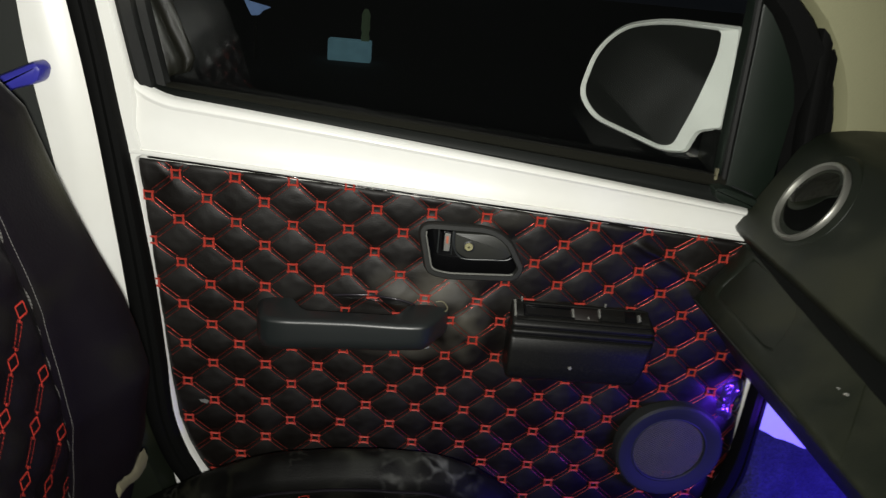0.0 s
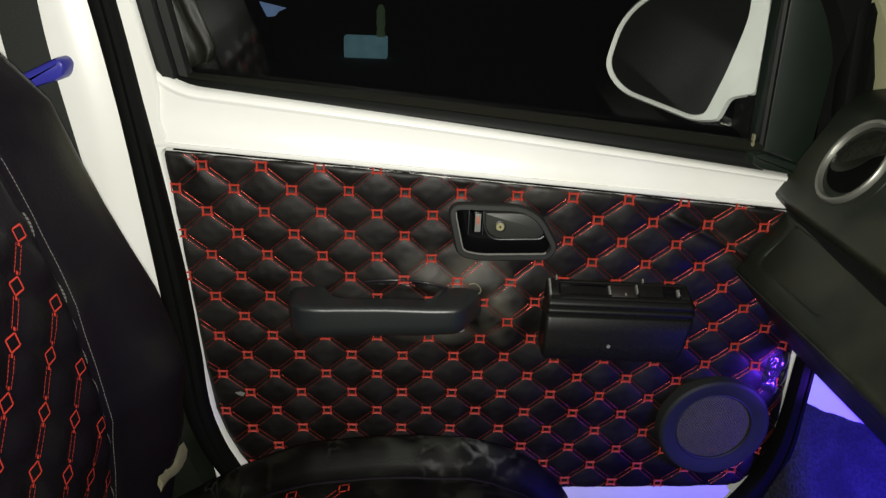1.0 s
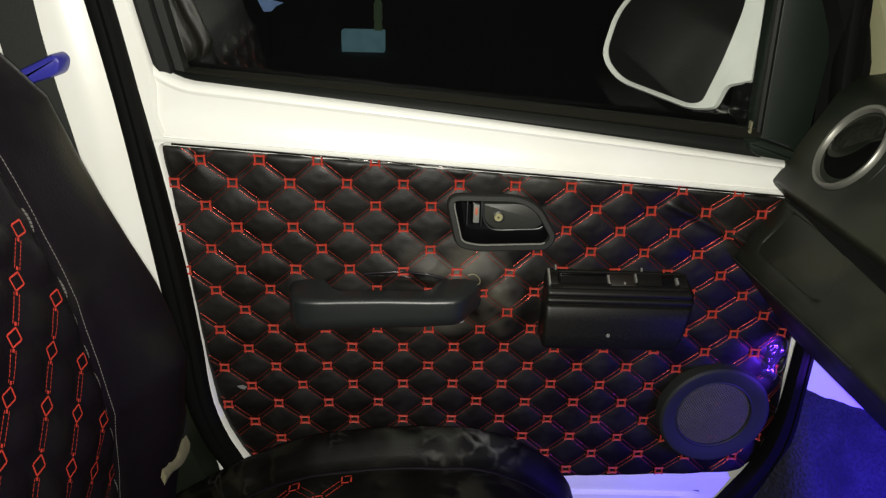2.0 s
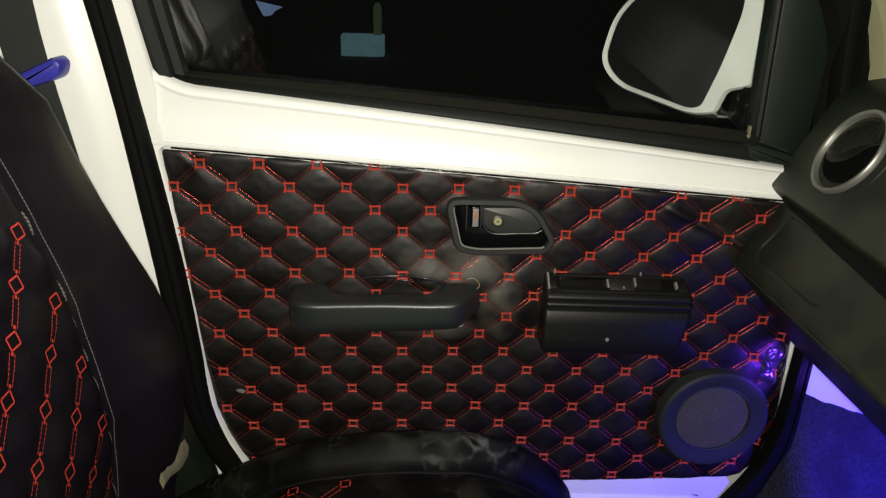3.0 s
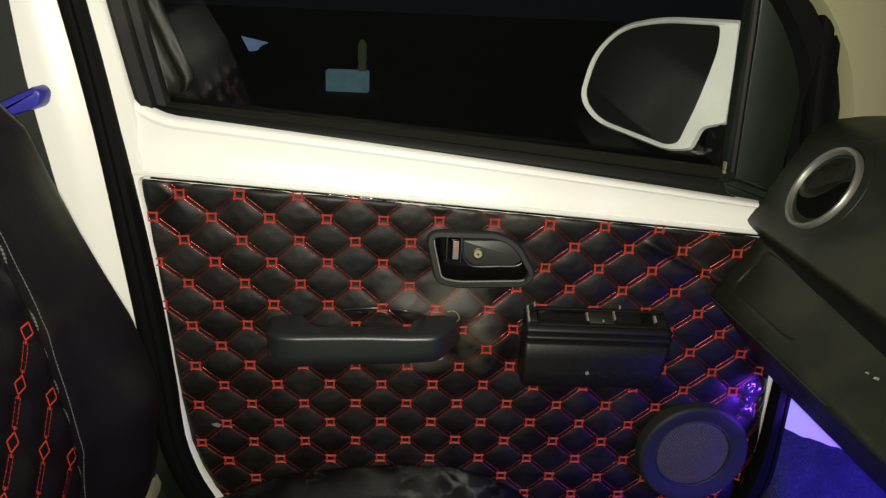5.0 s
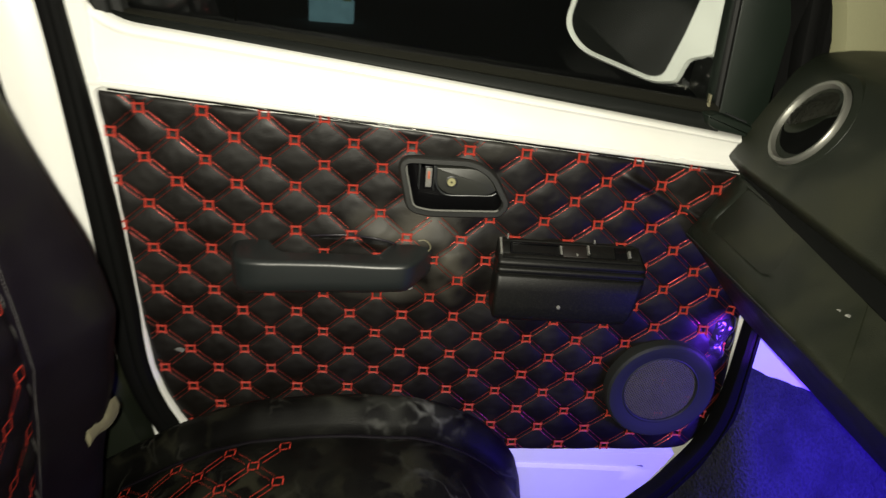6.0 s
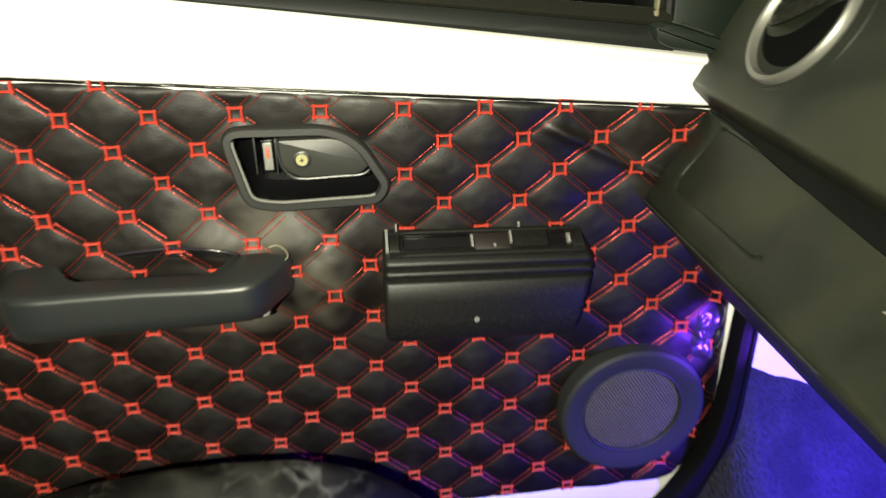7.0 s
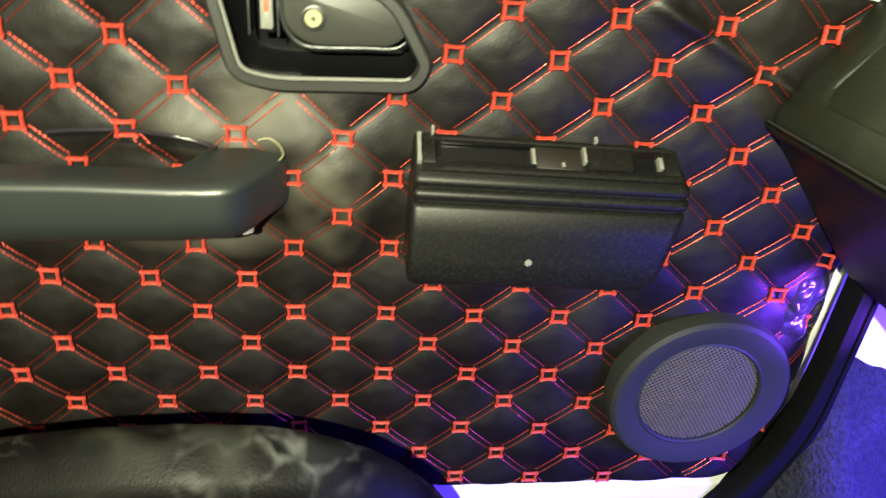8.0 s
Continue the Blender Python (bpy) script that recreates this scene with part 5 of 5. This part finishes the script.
# ---- driver's seat ----
def seat():
    ob = thing("driver_seat", "black vinyl car seat with red-stitched quilted insert, dusty", "car seat")
    # cushion: height field with a raised outer bolster
    crest = [(-0.42, 0.130), (-0.36, 0.168), (-0.31, 0.198), (-0.25, 0.227), (-0.20, 0.243), (-0.12, 0.254), (-0.05, 0.258), (0.02, 0.255), (0.06, 0.246), (0.10, 0.230), (0.13, 0.210), (0.16, 0.182), (0.18, 0.150), (0.195, 0.10), (0.20, 0.0)]
    xs = [-0.42 + 0.62 * k / 60 for k in range(61)]
    def cush(x, y):
        c = lerp_table(crest, x)
        inner = max(0.0, min(1.0, (-y - 0.10) / 0.055))
        dip = 0.026 * (3 * inner ** 2 - 2 * inner ** 3) + 0.02 * math.exp(-((y + 0.153) / 0.010) ** 2) * 0.35
        return c - dip + 0.0035 * noise.noise(Vector((x * 13, y * 13, 2)))
    rings = []
    for x in xs:
        ring = [(x, -0.098, -0.03), (x, -0.082, 0.3 * lerp_table(crest, x)), (x, -0.078, 0.62 * lerp_table(crest, x)), (x, -0.080, lerp_table(crest, x) - 0.030), (x, -0.086, lerp_table(crest, x) - 0.013), (x, -0.096, lerp_table(crest, x) - 0.003)]
        ring += [(x, -0.108 - 0.015 * k, cush(x, -0.108 - 0.015 * k)) for k in range(33)]
        ring += [(x, -0.610, lerp_table(crest, x) - 0.06), (x, -0.60, -0.03)]
        rings.append(ring)
    rings.append([(0.205, p[1], min(p[2], -0.02)) for p in rings[-1]])
    cushion = part("seat_cushion", loft(rings), CUSHION, ob, "dusty black vinyl seat cushion", 70)
    cushion.location = (0, 0.022, -0.0155)
    # welt between bolster and seat face
    path = [(x, -0.152, cush(x, -0.152) + 0.001) for x in xs[4:56]]
    part("cushion_welt", sweep(path, circle(0.0026, 8), up=(0, 0, 1)), SEAT, cushion)
    # quilted red seams on the rear part of the cushion
    bm = bmesh.new()
    def dash_line(a, b, place, w=0.0011, n=8):
        for d in range(n):
            p, q = a.lerp(b, d / n), a.lerp(b, (d + 0.78) / n)
            t = (q - p).normalized()
            s = Vector((-t.y, t.x)) * w
            ids = [bm.verts.new(place(v)) for v in (p + s, p - s, q - s, q + s)]
            bm.faces.new(ids)
    def top_at(v):
        return (v.x, v.y, cush(v.x, v.y) + 0.0022)
    for j in range(0, 12):
        for i in range(-9, 9):
            if (i + j) % 2:
                continue
            a = Vector((-0.15 + 0.036 * i, -0.175 - 0.033 * j))
            if not -0.40 < a.x < -0.125:
                continue
            for si in (-1, 1):
                b = a + Vector((0.036 * si, -0.033))
                if not -0.40 < b.x < -0.12:
                    continue
                t = (b - a).normalized()
                for off in (-0.0042, 0.0042):
                    s = Vector((-t.y, t.x)) * off
                    dash_line(a + t * 0.010 + s, b - t * 0.010 + s, top_at, 0.0006 if si < 0 else 0.0002, 8)
            e = [Vector((-0.0065, -0.0065)), Vector((0.0065, -0.0065)), Vector((0.0065, 0.0065)), Vector((-0.0065, 0.0065))]
            for k in range(4):
                dash_line(a + e[k], a + e[(k + 1) % 4], top_at, 0.0010, 1)
    tagged(part("cushion_stitching", bm, SEAT_THREAD, cushion, "red quilting stitches"), kind="stuff")
    # backrest: outer bolster edge, proud of the face
    edge = [(0.15, -0.375), (0.25, -0.360), (0.35, -0.338), (0.437, -0.326), (0.48, -0.3345), (0.525, -0.3485), (0.575, -0.371), (0.625, -0.392), (0.68, -0.412), (0.734, -0.430), (0.783, -0.474), (0.82, -0.53), (0.84, -0.61)]
    face = [(0.15, -0.40), (0.30, -0.385), (0.42, -0.372), (0.555, -0.388), (0.648, -0.412), (0.70, -0.430), (0.78, -0.475), (0.82, -0.53), (0.84, -0.60)]
    zs = [0.15 + 0.69 * k / 130 for k in range(131)]
    SY, SZ, LEAN = 0.0364, 0.0351, -0.037
    def node(v):
        return ((v[0] + 0.3618 - LEAN * (v[1] - 0.5392)) / SY, (v[1] - 0.5392) / SZ)
    def back_x(y, z):
        e, fc = lerp_table(edge, z), lerp_table(face, z)
        f = max(0.0, min(1.0, (-y - 0.215) / 0.085))
        f = 3 * f * f - 2 * f ** 3
        g = 0.006 * math.exp(-((y + 0.302) / 0.008) ** 2)
        i, j = node((y, z))
        pad = 0.0065 * max(0.0, abs(math.sin(math.pi * (i + j) / 2)) * abs(math.sin(math.pi * (i - j) / 2)) - 0.34) ** 0.7 if y < -0.306 and z < 0.655 else 0.0
        return e + (fc - e) * f - g + pad + 0.002 * noise.noise(Vector((y * 16, z * 16, 8)))
    rings = []
    for z in zs:
        e = lerp_table(edge, z)
        ring = [(e - 0.17, -0.215, z), (e - 0.10, -0.180, z), (e - 0.05, -0.172, z), (e - 0.02, -0.176, z), (e - 0.006, -0.187, z)]
        ring += [(back_x(-0.20 - 0.0045 * k, z), -0.20 - 0.0045 * k, z) for k in range(90)]
        ring += [(e - 0.06, -0.625, z), (e - 0.17, -0.60, z)]
        rings.append(ring)
    back = part("backrest", loft(rings), SEAT, ob, "black vinyl backrest with a dusty side bolster", 70)
    bm = bmesh.new()
    for off in (-0.004, 0.006):
        pts = [Vector((-0.302 + off, z)) for z in zs[12:120:3]]
        for a, b in zip(pts, pts[1:]):
            dash_line(a, b, lambda v: (back_x(v.x, v.y) + 0.0018, v.x, v.y), 0.00028, 4)
    tagged(part("seam_stitching", bm, PALE, back, "pale double seam"), kind="stuff")
    bm = bmesh.new()
    def back_at(v):
        return (back_x(v.x, v.y) + 0.0016, v.x, v.y)
    for j in range(-10, 4):
        for i in range(-8, 6):
            if (i + j) % 2:
                continue
            a = Vector((-0.3618 + SY * i + LEAN * SZ * j, 0.5392 + SZ * j))
            if not (-0.58 < a.x < -0.308 and 0.22 < a.y < 0.65):
                continue
            for si in (-1,):
                b = a + Vector((SY * si - LEAN * SZ, -SZ))
                if b.x > -0.306:
                    continue
                t = (b - a).normalized()
                for off in (-0.0032, 0.0032):
                    s = Vector((-t.y, t.x)) * off
                    dash_line(a + t * 0.0105 + s, b - t * 0.0105 + s, back_at, 0.0004, 7)
                dash_line(a + t * 0.0095, a + t * 0.0135, back_at, 0.0013, 1)
                dash_line(b - t * 0.0135, b - t * 0.0095, back_at, 0.0013, 1)
            e = [Vector((-0.0068, -0.0058)), Vector((0.0068, -0.0058)), Vector((0.0068, 0.0058)), Vector((-0.0068, 0.0058))]
            for k in range(4):
                dash_line(a + e[k], a + e[k].lerp(e[(k + 1) % 4], 1.22), back_at, 0.0008, 1)
    tagged(part("backrest_stitching", bm, SEAT_THREAD, back, "red quilting stitches"), kind="stuff")


def belt():
    ob = thing("seat_belt", "black seat belt with a blue plastic loop beside the pillar", "seat belt")
    path = smooth_path([(-0.545, -0.045, 1.15), (-0.530, -0.047, 0.85), (-0.523, -0.048, 0.75), (-0.508, -0.046, 0.63), (-0.485, -0.044, 0.45), (-0.47, -0.04, 0.20), (-0.47, -0.04, -0.06)], 5)
    part("webbing", sweep(path, [(-0.025, 0.001), (0.025, 0.001), (0.025, -0.001), (-0.025, -0.001)]), WEB, ob)
    loop = rounded([(-0.565, 0.722), (-0.525, 0.739), (-0.480, 0.760), (-0.4725, 0.752), (-0.478, 0.7345), (-0.512, 0.724), (-0.565, 0.702)], [0.004, 0.02, 0.010, 0.010, 0.010, 0.02, 0.004], 4)
    part("belt_loop", slab(loop, -0.072, -0.045, 0.006), BLUE, ob, "blue plastic belt loop")
    part("loop_pin", sweep([(-0.512, -0.058, 0.712), (-0.514, -0.058, 0.700), (-0.516, -0.058, 0.690)], circle(0.0022, 8), up=(0, 1, 0)), SILVER, ob)


def tape():
    bm = bmesh.new()
    rings = []
    for k in range(9):
        f = k / 8
        y, z = -0.190 - 0.058 * f, 0.300 - 0.004 * f
        x = -0.344 - 0.012 * f
        w = 0.013 + 0.004 * math.sin(6 * f)
        rings.append([(x + 0.002 * math.sin(9 * f), y, z + w), (x + 0.004, y + 0.002 * math.sin(14 * f), z), (x + 0.001, y, z - w), (x - 0.002, y, z)])
    loft(rings, bm=bm)
    tagged(part("tape_strip", bm, TAPE, None, "crumpled yellowed strip of tape on the foot of the backrest", 50), "", "tape")


seat()
belt()
tape()


# ---- outside ----
def glow(name, color, strength):
    """A mottled surface whose glow is put in for the brightness of far shapes."""
    mat = material(name, [0.5 * v for v in color], 0.6, vary=0.3, scale=9)
    b = mat.node_tree.nodes["Principled BSDF"]
    mat.node_tree.links.new(b.inputs["Base Color"].links[0].from_socket, b.inputs["Emission Color"])
    b.inputs["Emission Strength"].default_value = 2 * strength
    return mat


def outside():
    structure("ground", box(-60, 60, -60, 60, -0.60, -0.50, 0), ASPHALT, "dark asphalt in the night")
    # far shapes that no lamp here reaches; their brightness is added as glow
    ob = thing("far_pale_box", "pale bluish low box and green post far off, brightness put in as glow", "light box")
    part("box", box(-1.165, -0.545, 9.60, 9.90, -0.497, -0.200, 0.02), glow("pale_blue_glow", (0.26, 0.52, 0.60), 0.13), ob, "pale bluish box, its brightness put in as glow")
    m = Matrix.Translation((-0.640, 9.72, -0.200))
    part("post", revolve([(0.060, 0.0), (0.062, 0.06), (0.050, 0.11), (0.066, 0.17), (0.058, 0.28), (0.064, 0.36), (0.030, 0.44), (0.004, 0.445)], m, 20), glow("dim_green_glow", (0.24, 0.34, 0.18), 0.055), ob, "dim green post, its brightness put in as glow")


outside()


def sign():
    # a pale blue reflection in the window, built as a glowing board outside
    ob = thing("reflection_board", "pale blue board in place of a window reflection, on an added dark post", "sign")
    board = rounded([(-2.214, 0.271), (-1.852, 0.197), (-1.960, 0.150), (-2.013, 0.088), (-2.118, 0.075)], 0.02, 3)
    part("board", slab(board, 9.0, 9.03, 0.006), glow("pale_blue_board", (0.30, 0.46, 0.80), 0.22), ob, "pale blue board, a window reflection put in as glow")
    # post added only to hold the board up
    part("post", box(-2.09, -2.05, 9.035, 9.07, -0.50, 0.15, 0.008), MORTAR, ob)


sign()
